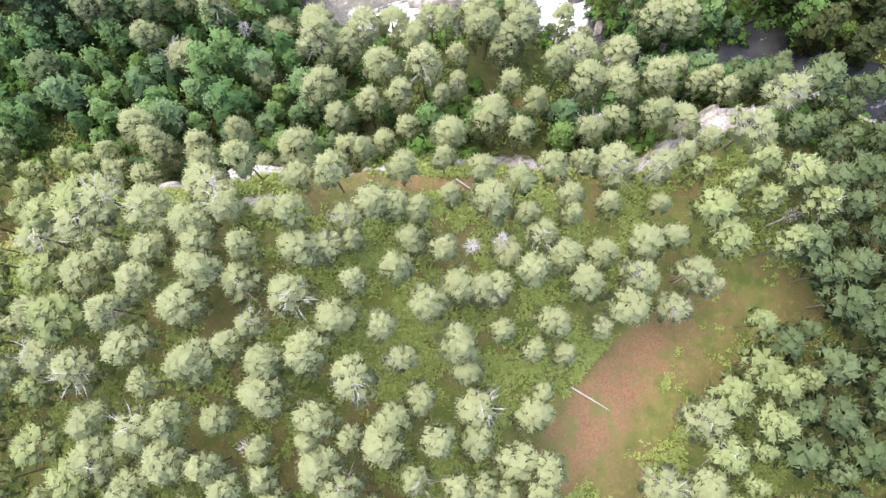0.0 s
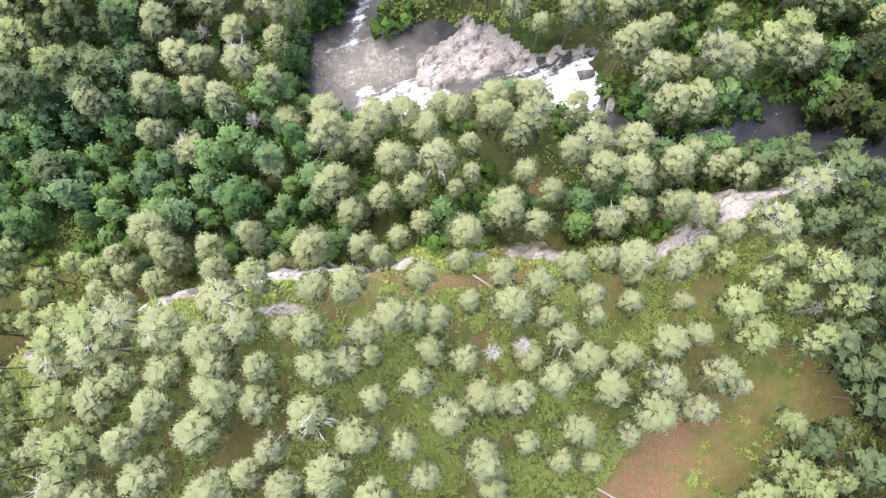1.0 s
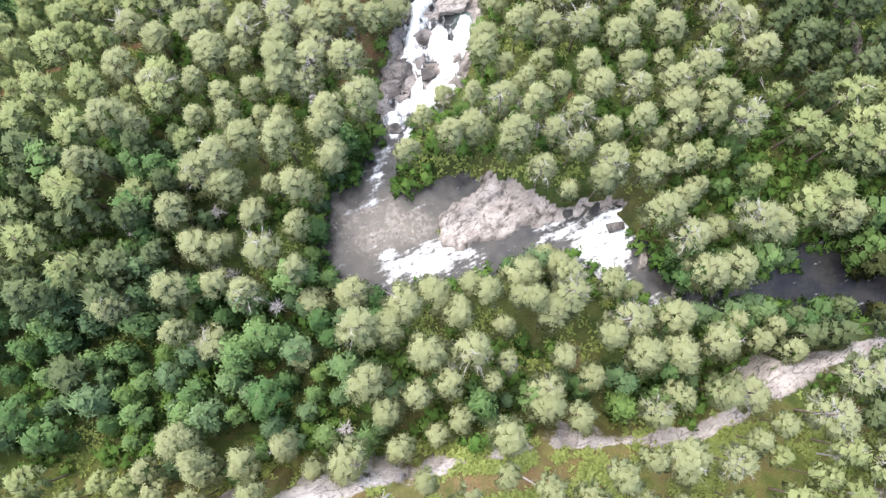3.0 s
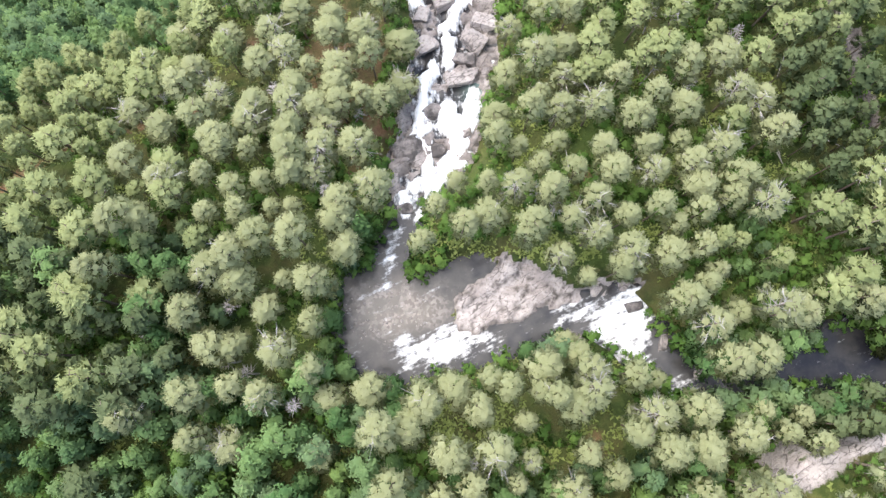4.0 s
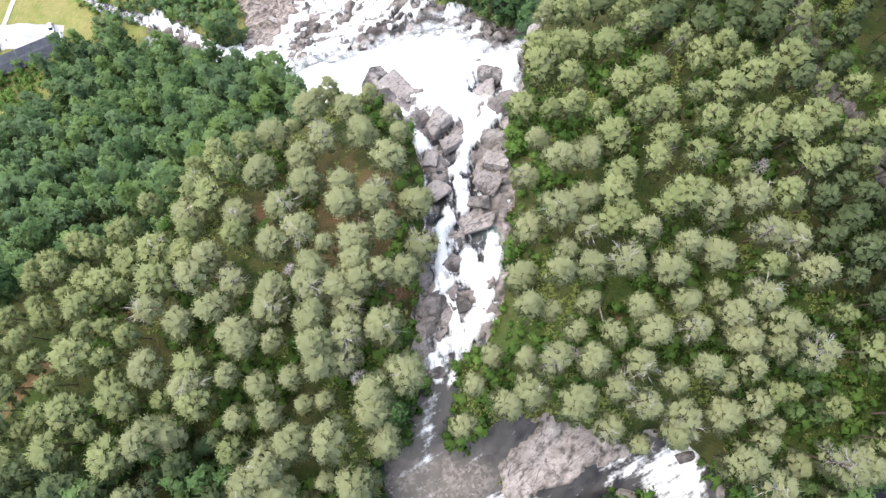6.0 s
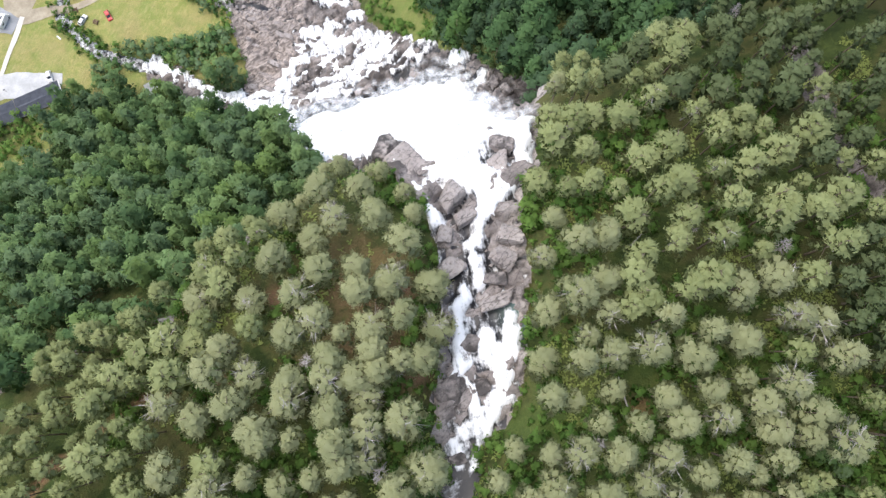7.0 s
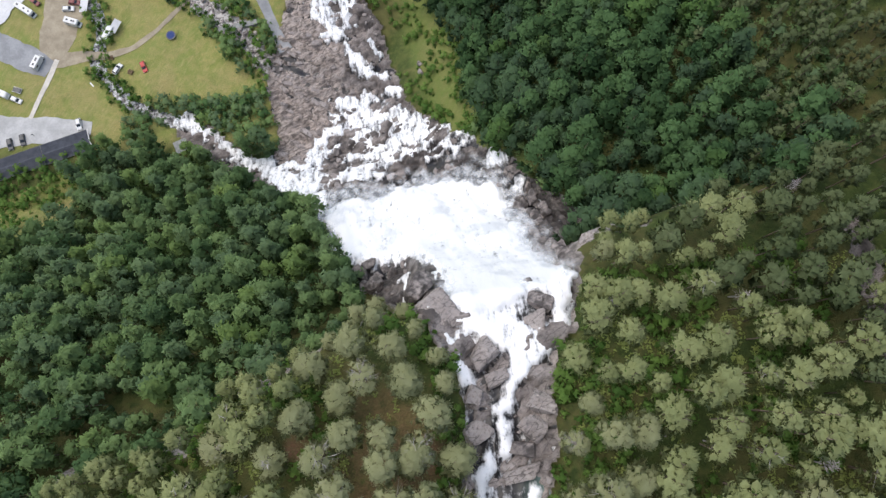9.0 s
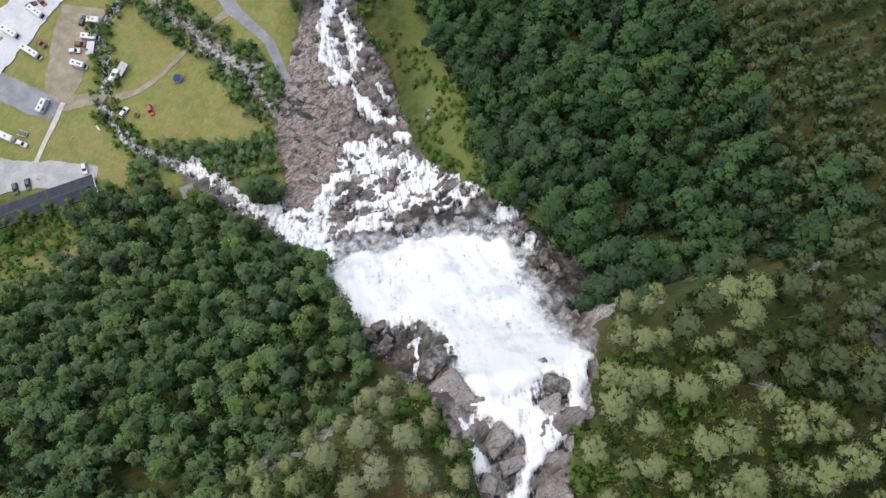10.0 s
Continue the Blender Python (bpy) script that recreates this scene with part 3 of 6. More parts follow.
def sheet(name, V, F, material, masks, smooth=True, normals=None):
    """A mesh from arrays of places and four-cornered faces, with named values at its corners."""
    me = bpy.data.meshes.new(name)
    me.vertices.add(len(V))
    me.vertices.foreach_set("co", np.ascontiguousarray(V, np.float32).ravel())
    me.loops.add(F.size)
    me.loops.foreach_set("vertex_index", np.ascontiguousarray(F, np.int32).ravel())
    me.polygons.add(len(F))
    me.polygons.foreach_set("loop_start", np.arange(len(F), dtype=np.int32) * F.shape[1])
    me.polygons.foreach_set("use_smooth", np.full(len(F), smooth))
    me.update(calc_edges=True)
    for key, (domain, values) in masks.items():
        me.attributes.new(key, "FLOAT", domain).data.foreach_set("value", np.ascontiguousarray(values, np.float32))
    me.materials.append(material)
    if normals is not None:
        me.normals_split_custom_set_from_vertices(np.ascontiguousarray(normals, np.float32).tolist())
    return me


def steps(*stretches):
    """Grid lines from stretches of (start, end, step)."""
    return np.unique(np.concatenate([np.arange(a, b, s) for a, b, s in stretches]).round(3))


GRID_X = steps((-2500, -300, 150), (-300, -150, 10), (-150, -62, 1.3), (-62, 32, 0.6), (32, 85, 1.1), (85, 240, 8), (240, 2500, 150))
GRID_Y = steps((-2500, -200, 150), (-200, -40, 8), (-40, 20, 1.2), (20, 300, 0.7), (300, 340, 2), (340, 600, 20), (600, 2600, 150))


def build_land():
    gx, gy = np.meshgrid(GRID_X, GRID_Y)
    x, y = gx.ravel(), gy.ravel()
    g = land(x, y)
    nx, ny = len(GRID_X), len(GRID_Y)
    i, j = np.meshgrid(np.arange(nx - 1), np.arange(ny - 1))
    k = (j * nx + i).ravel()
    F = np.stack([k, k + 1, k + nx + 1, k + nx], 1)
    names = ("rock", "red", "lush", "meadow", "shingle", "wet", "rust", "heath", "seam")
    me = sheet("ground", np.stack([x, y, g["z"]], 1), F, GROUND, {key: ("POINT", g[key]) for key in names})
    tagged(new("ground", me), "mossy forest floor, cliffs and rocky river bed sloping into a valley", "ground", kind="structure")

    # the river: pools, cascade, the great fall and the streams over the lower slabs
    strand, body = white_water(x, y)
    white = np.maximum(strand, body)
    veil = fractal(x + 0.35 * y, 0.25 * y, 4.5, 3, 71)
    still = g["level"] + 0.06 * fractal(x, y, 1.4, 2, 81)
    run_z = g["level"] - 0.2 + 1.7 * (white - 0.5) + 0.3 * fractal(x, y, 1.8, 3, 83)
    up = still * (1 - g["run"]) + run_z * g["run"]
    crest = sm(0.3, 1.0, body) * sm(148, 160, y)
    down = g["base"] - 1.3 + 2.6 * white + crest * (1.1 + 0.9 * veil) + 0.3 * (1 - crest) * fractal(x, y, 1.8, 3, 83)
    s = sm(142, 152, y)
    wz = up * (1 - s) + down * s
    on = np.where(y < 149, g["d"] < g["w"] + np.where(y < 88, 3.2, 1.2), g["apron"])
    wz = np.where((strand > 0.9) & (y > 190), np.maximum(wz, g["z"] + 0.15), wz)
    wz = np.where((body > 0.85) & (y > 152), np.maximum(wz, g["z"] + 0.4), wz)
    wz = np.where(on, np.maximum(wz, g["z"] - 2.0), g["z"] - 1.2)
    foam = 0.08 + 0.14 * g["run"] + 0.66 * strand * (1 - body) + body * (0.92 + 0.12 * veil)
    wx, wy = x + 1.2 * fractal(x, y, 3.5, 3, 23), y + 1.2 * fractal(x, y, 3.5, 3, 27)
    fan = blurred(wx, wy, [(9.8, 66.8), (14.6, 68.7), (20.5, 68.9), (23.7, 69.5), (26.4, 70.4), (28.2, 69.1), (26.6, 63.7), (25.6, 58.9), (26.6, 56.9), (29.6, 53.7), (34, 52.6), (34, 50.8), (28.6, 52), (25.5, 53.2), (22.4, 56.1), (19.2, 59.6), (15.2, 63), (11.5, 65.2)], 1.3)
    lower = blurred(wx, wy, [(-18.4, 65.2), (-14.7, 66.6), (-13, 64.4), (-9.3, 68.5), (-8.3, 66.6), (-4.2, 65.8), (0.6, 65.2), (-0.3, 63.1), (-5.8, 61), (-8.5, 60.1), (-13.4, 61.4), (-16.4, 58.6), (-17.5, 59.4), (-16.2, 61.8)], 1.2)
    heart = np.maximum(hump(x, y, 24, 66, 6, 4.5), np.maximum(hump(x, y, 31, 56, 4, 3), hump(x, y, -9, 63.5, 9, 2.4)))
    dn, wn, _ = along(wx, wy, [(-13.5, 92, 1.2, 0), (-15, 85.5, 0.9, 0), (-17.6, 79.5, 1.3, 0), (-19, 75, 1.0, 0)])
    fan = np.maximum(fan, 0.8 * sm(1.5, 0.2, dn / wn))
    foam = np.where(y < 86, np.maximum(fan * (0.5 + 0.34 * heart), lower * (0.44 + 0.22 * heart)), foam)
    depth = sm(-0.3, 0.5, wz - g["z"])
    thin = np.where(y < 92, 0.0, 1 - depth)
    jade = 0.8 * hump(x, y, 3.5, 112, 3, 4)
    shallow = np.clip(1.3 * hump(x, y, -18, 71, 7, 5) + 0.4 * hump(x, y, -10, 70, 5, 3), 0, 1)
    keep = on[F].any(1) & (wz > g["z"] - 1.9)[F].any(1)
    used, inverse = np.unique(F[keep], return_inverse=True)
    me = sheet("river", np.stack([x, y, wz], 1)[used], inverse.reshape(-1, 4), WATER, {"foam": ("POINT", foam[used]), "down": ("POINT", sm(80, 92, y)[used]), "jade": ("POINT", jade[used]), "shallow": ("POINT", shallow[used]), "thin": ("POINT", thin[used])})
    tagged(new("river", me), "river running through dark pools into a wide white waterfall", "river", kind="structure")
    on = (g["db"] < g["wb"] + 1.0) & (y > 225)
    keep = on[F].any(1)
    used, inverse = np.unique(F[keep], return_inverse=True)
    bz = np.where(on, g["base"] - 0.3 + 0.15 * fractal(x, y, 1.2, 2, 91), g["z"] - 0.8)
    me = sheet("brook", np.stack([x, y, bz], 1)[used], inverse.reshape(-1, 4), WATER, {"foam": ("POINT", np.full(len(used), 0.43)), "down": ("POINT", np.full(len(used), 0.5))})
    tagged(new("brook", me), "narrow brook with white riffles between grassy banks", "brook", kind="structure")


build_land()


def make_spray():
    """Drifting droplets: dense in the heart of a puff, clear towards its rim."""
    n = Nodes("water_spray")
    n.done((0.9, 0.92, 0.93), 0.9, specular=0.0)
    clear = n.tree.nodes.new("ShaderNodeBsdfTransparent")
    blend = n.node("ShaderNodeMixShader", Fac=n.math("MULTIPLY", n.ramp(n.attribute("dense"), 0.0, 1.0), n.ramp(n.noise(0.7, 4), 0.3, 0.7, 0.08, 0.42)))
    n.tree.links.new(clear.outputs["BSDF"], blend.inputs[1])
    n.tree.links.new(n.shader.outputs["BSDF"], blend.inputs[2])
    n.tree.links.new(blend.outputs["Shader"], n.tree.nodes["Material Output"].inputs["Surface"])
    return n.mat


def spray():
    """Puffs of droplets over the foot and the edges of the great fall."""
    r = np.random.default_rng(12)
    x, y = r.uniform(-46, 20, 6000), r.uniform(150, 206, 6000)
    _, body = white_water(x, y)
    _, near = white_water(x + r.normal(size=len(x)) * 1.5, y - np.abs(r.normal(size=len(x))) * 3.5)
    want = (near > 0.5) & (body < 0.8)
    x, y = x[want][:290], y[want][:290]
    z = land(x, y)["base"] + 2.2 + np.abs(r.normal(size=len(x))) * 1.0
    V, F, dense = [], [], []
    for cx, cy, cz in zip(x, y, z):
        n, wide, turn = len(V), r.uniform(1.2, 3.0), r.uniform(0, 6.28)
        V.append((cx, cy, cz))
        dense.append(1.0)
        for k in range(9):
            a, far = turn + k * 2 * math.pi / 9, wide * r.uniform(0.7, 1.2)
            V.append((cx + far * math.cos(a), cy + far * math.sin(a) * 0.9, cz - far * math.sin(a) * 0.35 - 0.2 * far))
            dense.append(0.0)
        F += [(n, n + 1 + k, n + 1 + (k + 1) % 9) for k in range(9)]
    ob = new("spray", sheet("spray", np.array(V), np.array(F), make_spray(), {"dense": ("POINT", np.array(dense))}))
    tagged(ob, "fine white spray drifting off the great waterfall", "spray", kind="stuff")


# ---- trees ----
rng = np.random.default_rng(7)


def leaf_sprays(c, out, size, rng, flat=0.45, slim=(0.35, 0.75), grow=None):
    """Small three-cornered leaf sprays at places c that face roughly along out and point along grow."""
    n = len(c)
    nrm = out + flat * rng.normal(size=(n, 3))
    nrm /= np.linalg.norm(nrm, axis=1)[:, None]
    a = np.cross(nrm, rng.normal(size=(n, 3))) if grow is None else -(grow + 0.7 * rng.normal(size=(n, 3)))
    a /= np.linalg.norm(a, axis=1)[:, None] + 1e-9
    b = np.cross(nrm, a)
    b /= np.linalg.norm(b, axis=1)[:, None] + 1e-9
    s = size * rng.uniform(0.6, 1.3, (n, 1))
    a, b = a * s, b * s * rng.uniform(*slim, (n, 1))
    return np.stack([c - a, c + a - b, c + a + b], 1).reshape(-1, 3)


CLUMP = np.array([tip for i in (-1, 1) for j in (-1, 1) for k in (-1, 1) for tip in ((i, 0, 0), (0, j, 0), (0, 0, k))], float)


def crown_arrays(rng, clumps, per, radius, low, high, lump, leaf, squash=0.6, taper=1.0, flat=0.45, slim=(0.35, 0.75), full=0.5, needles=False):
    """A crown of clumps set round the stem between two heights, wide below and domed above."""
    V, N = [], []
    heart = np.array([0, 0, low + 0.35 * (high - low)])
    lean = rng.normal(size=2) * 0.16 * radius
    oval = rng.uniform(0.86, 1.14)

    def shade(places, own, rough=0.0):
        n = (places - heart) / np.linalg.norm(places - heart, axis=1)[:, None] * 1.0 + own + (0, 0, 0.4) + rough * rng.normal(size=places.shape)
        return n / np.linalg.norm(n, axis=1)[:, None]

    for k in range(clumps):
        u = (k + rng.uniform(0, 1)) / clumps
        h = low + (high - low) * (1 - (1 - u) ** 0.8)
        r = radius * math.sqrt(max(0.03, 1 - u ** (1.7 * taper))) * rng.uniform(full, 1.0)
        a = k * 2.4 + rng.uniform(-0.5, 0.5)
        p = np.array([r * oval * math.cos(a) + lean[0] * u, r / oval * math.sin(a) + lean[1] * u, h])
        v = rng.normal(size=(per, 3))
        v /= np.linalg.norm(v, axis=1)[:, None]
        v[:, 2] = np.abs(v[:, 2]) * 1.2 - 0.35
        s = lump * rng.uniform(0.75, 1.25)
        c = p + v * s * np.array([1, 1, squash]) * rng.uniform(0.5, 1.25, (per, 1))
        way = np.array([p[0] / radius, p[1] / radius, 0.75]) + 0.6 * v if needles else None
        V.append(leaf_sprays(c, v * 0.7 + np.array([p[0] * 0.1, p[1] * 0.1, 0.55]), leaf, rng, flat, slim, way))
        N.append(np.repeat(shade(c, v * (0.12 if needles else 0.25), 0.07), 3, axis=0))
        # the solid heart of the clump, under its outer sprays
        ball = p + CLUMP * s * np.array([0.72, 0.72, 0.72 * squash]) * rng.uniform(0.8, 1.1, (1, 3))
        V.append(ball)
        N.append(shade(ball, CLUMP * (0.1 if needles else 0.25)))
    V, N = np.concatenate(V), np.concatenate(N)
    # turn every face so that its front looks the way its shading does
    tri, face = V.reshape(-1, 3, 3), N.reshape(-1, 3, 3)
    front = np.cross(tri[:, 1] - tri[:, 0], tri[:, 2] - tri[:, 0])
    back = (front * face.mean(1)).sum(1) < 0
    tri[back], face[back] = tri[back][:, ::-1], face[back][:, ::-1]
    return V, N


def twig_mesh(rng, height, low, reach, count):
    """Bare bleached branches that stick out of a thinning crown."""
    V, F = [], []
    for k in range(count):
        a, u = k * 2.4 + rng.uniform(-0.4, 0.4), rng.uniform(low, 1.0)
        far = reach * rng.uniform(0.5, 1.05) * math.sqrt(max(0.1, 1.02 - ((u - low) / (1 - low)) ** 2))
        p = np.array([0.0, 0.0, height * u - 0.4])
        q = p + np.array([far * math.cos(a), far * math.sin(a), far * rng.uniform(0.1, 0.55)])
        for start, end, w in ((p, q, 0.036), (p + 0.55 * (q - p), q + rng.normal(size=3) * (0.35, 0.35, 0.15), 0.026), (p + 0.7 * (q - p), q + rng.normal(size=3) * (0.45, 0.45, 0.15), 0.022)):
            side = np.cross(end - start, (0, 0, 1.0))
            side = side / (np.linalg.norm(side) + 1e-9) * w
            lift = np.array([0, 0, w * 1.4])
            n = 4 * len(V)
            V.append(np.stack([start - side, start + side, start + lift, end]))
            F += [[n, n + 1, n + 3], [n + 1, n + 2, n + 3], [n + 2, n, n + 3]]
    return sheet("deadwood", np.concatenate(V), np.array(F), DEADWOOD, {}, False)


def stem_arrays(rng, height, thick, limbs, reach, sides=6, first=0.45):
    """A tapered, slightly bent trunk and its limbs, as rings of four-cornered faces."""
    V, F = [], []

    def tube(points, radii, n):
        start = sum(len(v) for v in V)
        points = np.array(points)
        way = points[-1] - points[0]
        a = np.cross(way, (0.3, 0.9, 0.1))
        a /= np.linalg.norm(a)
        b = np.cross(way, a)
        b /= np.linalg.norm(b)
        t = np.arange(n) * 2 * math.pi / n
        for p, r in zip(points, radii):
            V.append(p + r * (np.cos(t)[:, None] * a + np.sin(t)[:, None] * b))
        for q in range(len(points) - 1):
            for m in range(n):
                F.append([start + q * n + m, start + q * n + (m + 1) % n, start + (q + 1) * n + (m + 1) % n, start + (q + 1) * n + m])

    bend = rng.normal(size=2) * 0.25
    axis = [np.array([bend[0] * math.sin(2 * u), bend[1] * math.sin(2.6 * u), height * u]) for u in (0, 0.3, 0.6, 0.85, 0.98)]
    axis[0][2] = -0.6
    tube(axis, [thick, thick * 0.8, thick * 0.6, thick * 0.35, thick * 0.1], sides)
    for k in range(limbs):
        u = first + (0.95 - first) * (k + 0.5) / limbs
        a = k * 2.4 + rng.uniform(-0.4, 0.4)
        root = np.array([bend[0] * math.sin(2 * u), bend[1] * math.sin(2.6 * u), height * u])
        far = reach * rng.uniform(0.6, 1.0) * (1.25 - u)
        tip = root + np.array([far * math.cos(a), far * math.sin(a), far * rng.uniform(0.1, 0.5)])
        mid = (root + tip) / 2 + np.array([0, 0, rng.uniform(-0.2, 0.25)])
        tube([root, mid, tip], [thick * 0.3, thick * 0.2, thick * 0.06], 4)
    return np.concatenate(V), np.array(F)


def sprays(V):
    return np.arange(len(V)).reshape(-1, 3)


def tree_kind(seed, leaves, bark, height, radius, low, clumps, per, lump, leaf, squash=0.6, limbs=7, taper=1.0, flat=0.45, thick=0.16, slim=(0.35, 0.75), full=0.5, twigs=0, needles=False):
    """The arrays and meshes of one form of tree."""
    r = np.random.default_rng(seed)
    crown, normals = crown_arrays(r, clumps, per, radius, height * low, height * 0.95, lump, leaf, squash, taper, flat, slim, full, needles)
    stem, faces = stem_arrays(r, height, thick, limbs, radius * 1.1, first=max(0.45, low - 0.08))
    return dict(crown=crown, normals=normals, stem=stem, faces=faces, leaves=leaves, bark=bark, height=height,
                crown_mesh=sheet("crown", crown, sprays(crown), leaves, {}, True, normals), stem_mesh=sheet("trunk", stem, faces, bark, {}), twigs=twig_mesh(r, height, low, radius * 1.1, twigs) if twigs else None)


PINES = [tree_kind(100 + k, PINE, BARK, 16.0, 2.1 + 0.12 * (k % 3), 0.57 - 0.03 * (k % 3), 58 if k < 5 else 42, 48, 0.6, 0.165, 0.85, thick=0.16, slim=(0.22, 0.48), taper=(1.0, 0.8, 1.25)[k % 3], flat=0.5, full=0.62, twigs=(0, 0, 12, 0, 0, 34, 0, 22)[k], needles=True) for k in range(8)]
FAR_PINES = [tree_kind(120 + k, PINE, BARK, 16.0, 2.2, 0.57, 34, 26, 0.75, 0.29, 0.8, slim=(0.22, 0.45), taper=1.0, full=0.62, needles=True) for k in range(4)]
FINE_BIRCHES = [tree_kind(240 + k, BIRCH, BARK, 9.0 + 0.7 * k, 1.8 + 0.25 * k, 0.15, 22, 34, 0.95, 0.26, 0.95, 5, 0.65 + 0.1 * k, 0.6, 0.1) for k in range(4)]
BIRCHES = [tree_kind(200 + k, SLOPE_BIRCH, BARK, 11.5 + 0.8 * k, 1.75 + 0.2 * (k * 5 % 6), 0.25, 20, 18, 0.95, 0.36, 1.0, 5, 0.6 + 0.1 * (k % 4), 0.6, 0.1) for k in range(6)]
SHADED_BIRCHES = [tree_kind(220 + k, SHADED_BIRCH, BARK, 11.0 + 0.6 * k, 2.1 + 0.3 * k, 0.2, 20, 18, 1.05, 0.38, 0.95, 5, 0.65 + 0.1 * k, 0.6, 0.1) for k in range(4)]
MID_PINES = [tree_kind(140 + k, MID_PINE, BARK, 16.0, 2.2, 0.55, 36, 28, 0.7, 0.272, 0.82, thick=0.17, slim=(0.22, 0.45), taper=1.0, full=0.62, twigs=10 * (k == 3), needles=True) for k in range(4)]
SHADED_PINES = [tree_kind(150 + k, SHADED_PINE, BARK, 16.0, 2.2, 0.5, 30, 22, 0.82, 0.33, 0.75, thick=0.17, slim=(0.22, 0.45), taper=0.8, full=0.6, needles=True) for k in range(3)]
VALLEY_CONIFERS = [tree_kind(160 + k, SHADED_PINE, BARK, 14.0, 2.2, 0.3, 16, 16, 0.95, 0.42, 0.8, 4, 0.6, slim=(0.25, 0.5), needles=True) for k in range(3)]
SPRUCES = [tree_kind(300, SPRUCE, BARK, 17.0, 3.4, 0.1, 60, 28, 0.9, 0.42, 0.3, 10, 0.55, 0.3, 0.22)]
BUSHES = [tree_kind(500 + k, SHRUB, BARK, 2.4, 0.9, 0.15, 4, 16, 0.65, 0.25, 0.8, 3, 1.2, 0.6, 0.04) for k in range(3)]


def snag_kind(seed, height, limbs, reach):
    r = np.random.default_rng(seed)
    V, F = stem_arrays(r, height, 0.17, limbs, reach, 6, 0.5)
    parts = [V]
    faces = [F]
    start = len(V)
    tips = []
    for k in range(limbs * 6):
        a, u = r.uniform(0, 6.28), r.uniform(0.55, 0.97)
        far = reach * r.uniform(0.4, 1.0) * (1.3 - u)
        p = np.array([far * 0.5 * math.cos(a), far * 0.5 * math.sin(a), height * u + 0.1 * far])
        q = p + np.array([far * 0.6 * math.cos(a + r.uniform(-0.8, 0.8)), far * 0.6 * math.sin(a + r.uniform(-0.8, 0.8)), r.uniform(-0.1, 0.6)])
        w = np.cross(q - p, (0, 0, 1))
        w = w / (np.linalg.norm(w) + 1e-9) * 0.05
        lift = np.array([0, 0, 0.05])
        tips.append(np.stack([p - w, p + w, q, p - lift, p + lift, q]))
        faces.append(np.array([[start, start + 1, start + 2, start + 2], [start + 3, start + 4, start + 5, start + 5]])[:, :4])
        start += 6
    V = np.concatenate([V, *tips])
    F = np.concatenate(faces)
    me = bpy.data.meshes.new("dead_tree")
    me.from_pydata([tuple(v) for v in V], [], [list(dict.fromkeys(f)) for f in F.tolist()])
    me.materials.append(DEADWOOD)
    return me


SNAGS = [snag_kind(400 + k, 8.5 + k, 14, 2.6) for k in range(3)]


# Where the pines stand: x, y, crown radius and height, stand by stand from the hilltop to the brink.
STAND_A = [
    (37.4, -17.7, 3.6, 14.8), (31.4, -17.3, 5.2, 14.6), (-12.7, -15.6, 2.7, 15.9), (-3.2, -15.3, 2.2, 15.6), (-46, -14.9, 2.8, 15.8), (-38.2, -14.8, 3.1, 15.7), (10.2, -13.5, 3.6, 14.6), (-15.5, -13.5, 3.4, 15.9),
    (51, -13.2, 4.2, 14.9), (59.4, -13.1, 4.3, 15), (-42.4, -12.4, 3.5, 15.8), (40.1, -12.4, 4, 14.6), (-33.9, -11.9, 3.9, 15.7), (-7.2, -10.9, 3.8, 15.6), (4.4, -10.5, 2.7, 15), (-17.4, -10.3, 1.5, 15.8),
    (-50.9, -9.9, 2.8, 16.1), (46.3, -8.5, 3.7, 14.7), (36.8, -8.3, 4, 14.7), (-38.2, -8.1, 3.1, 15.7), (-6.5, -7.7, 2.7, 15.5), (12.1, -7.7, 2.8, 14.4), (-16.4, -7.1, 2.9, 15.7), (-44.3, -7, 2.8, 15.8),
]
STAND_B = [
    (-28, -7, 2.3, 15.5), (54.7, -6.9, 3.8, 15.2), (63.2, -6.9, 3.9, 15.2), (5.1, -6.1, 3.5, 14.8), (41.4, -5.3, 3.6, 14.7), (-3.3, -4.5, 2.3, 15.2), (13.7, -4.3, 1.4, 14.4), (-22.6, -4.2, 3.2, 15.5),
    (-51.7, -3.9, 2, 16), (-11.5, -2.6, 3.1, 17), (61.9, -2.1, 4.8, 15.7), (-46.6, -1.5, 3.6, 15.8), (3.2, -1.2, 2.2, 14.7), (56.9, -0.6, 4.8, 15.9), (45.2, -0.5, 4.1, 15), (-31.8, -0.5, 3.5, 16),
    (-23.4, 0, 2.9, 15.2), (-5.8, 0.4, 2.1, 14.3), (16.9, 0.8, 1.6, 13), (-51.6, 0.9, 3.2, 15.8), (-17.6, 1.3, 3.2, 16.5), (-27.3, 1.5, 2.3, 15.1), (-40.2, 2.2, 3.1, 15.4), (1.8, 2.5, 2.9, 16.6),
]
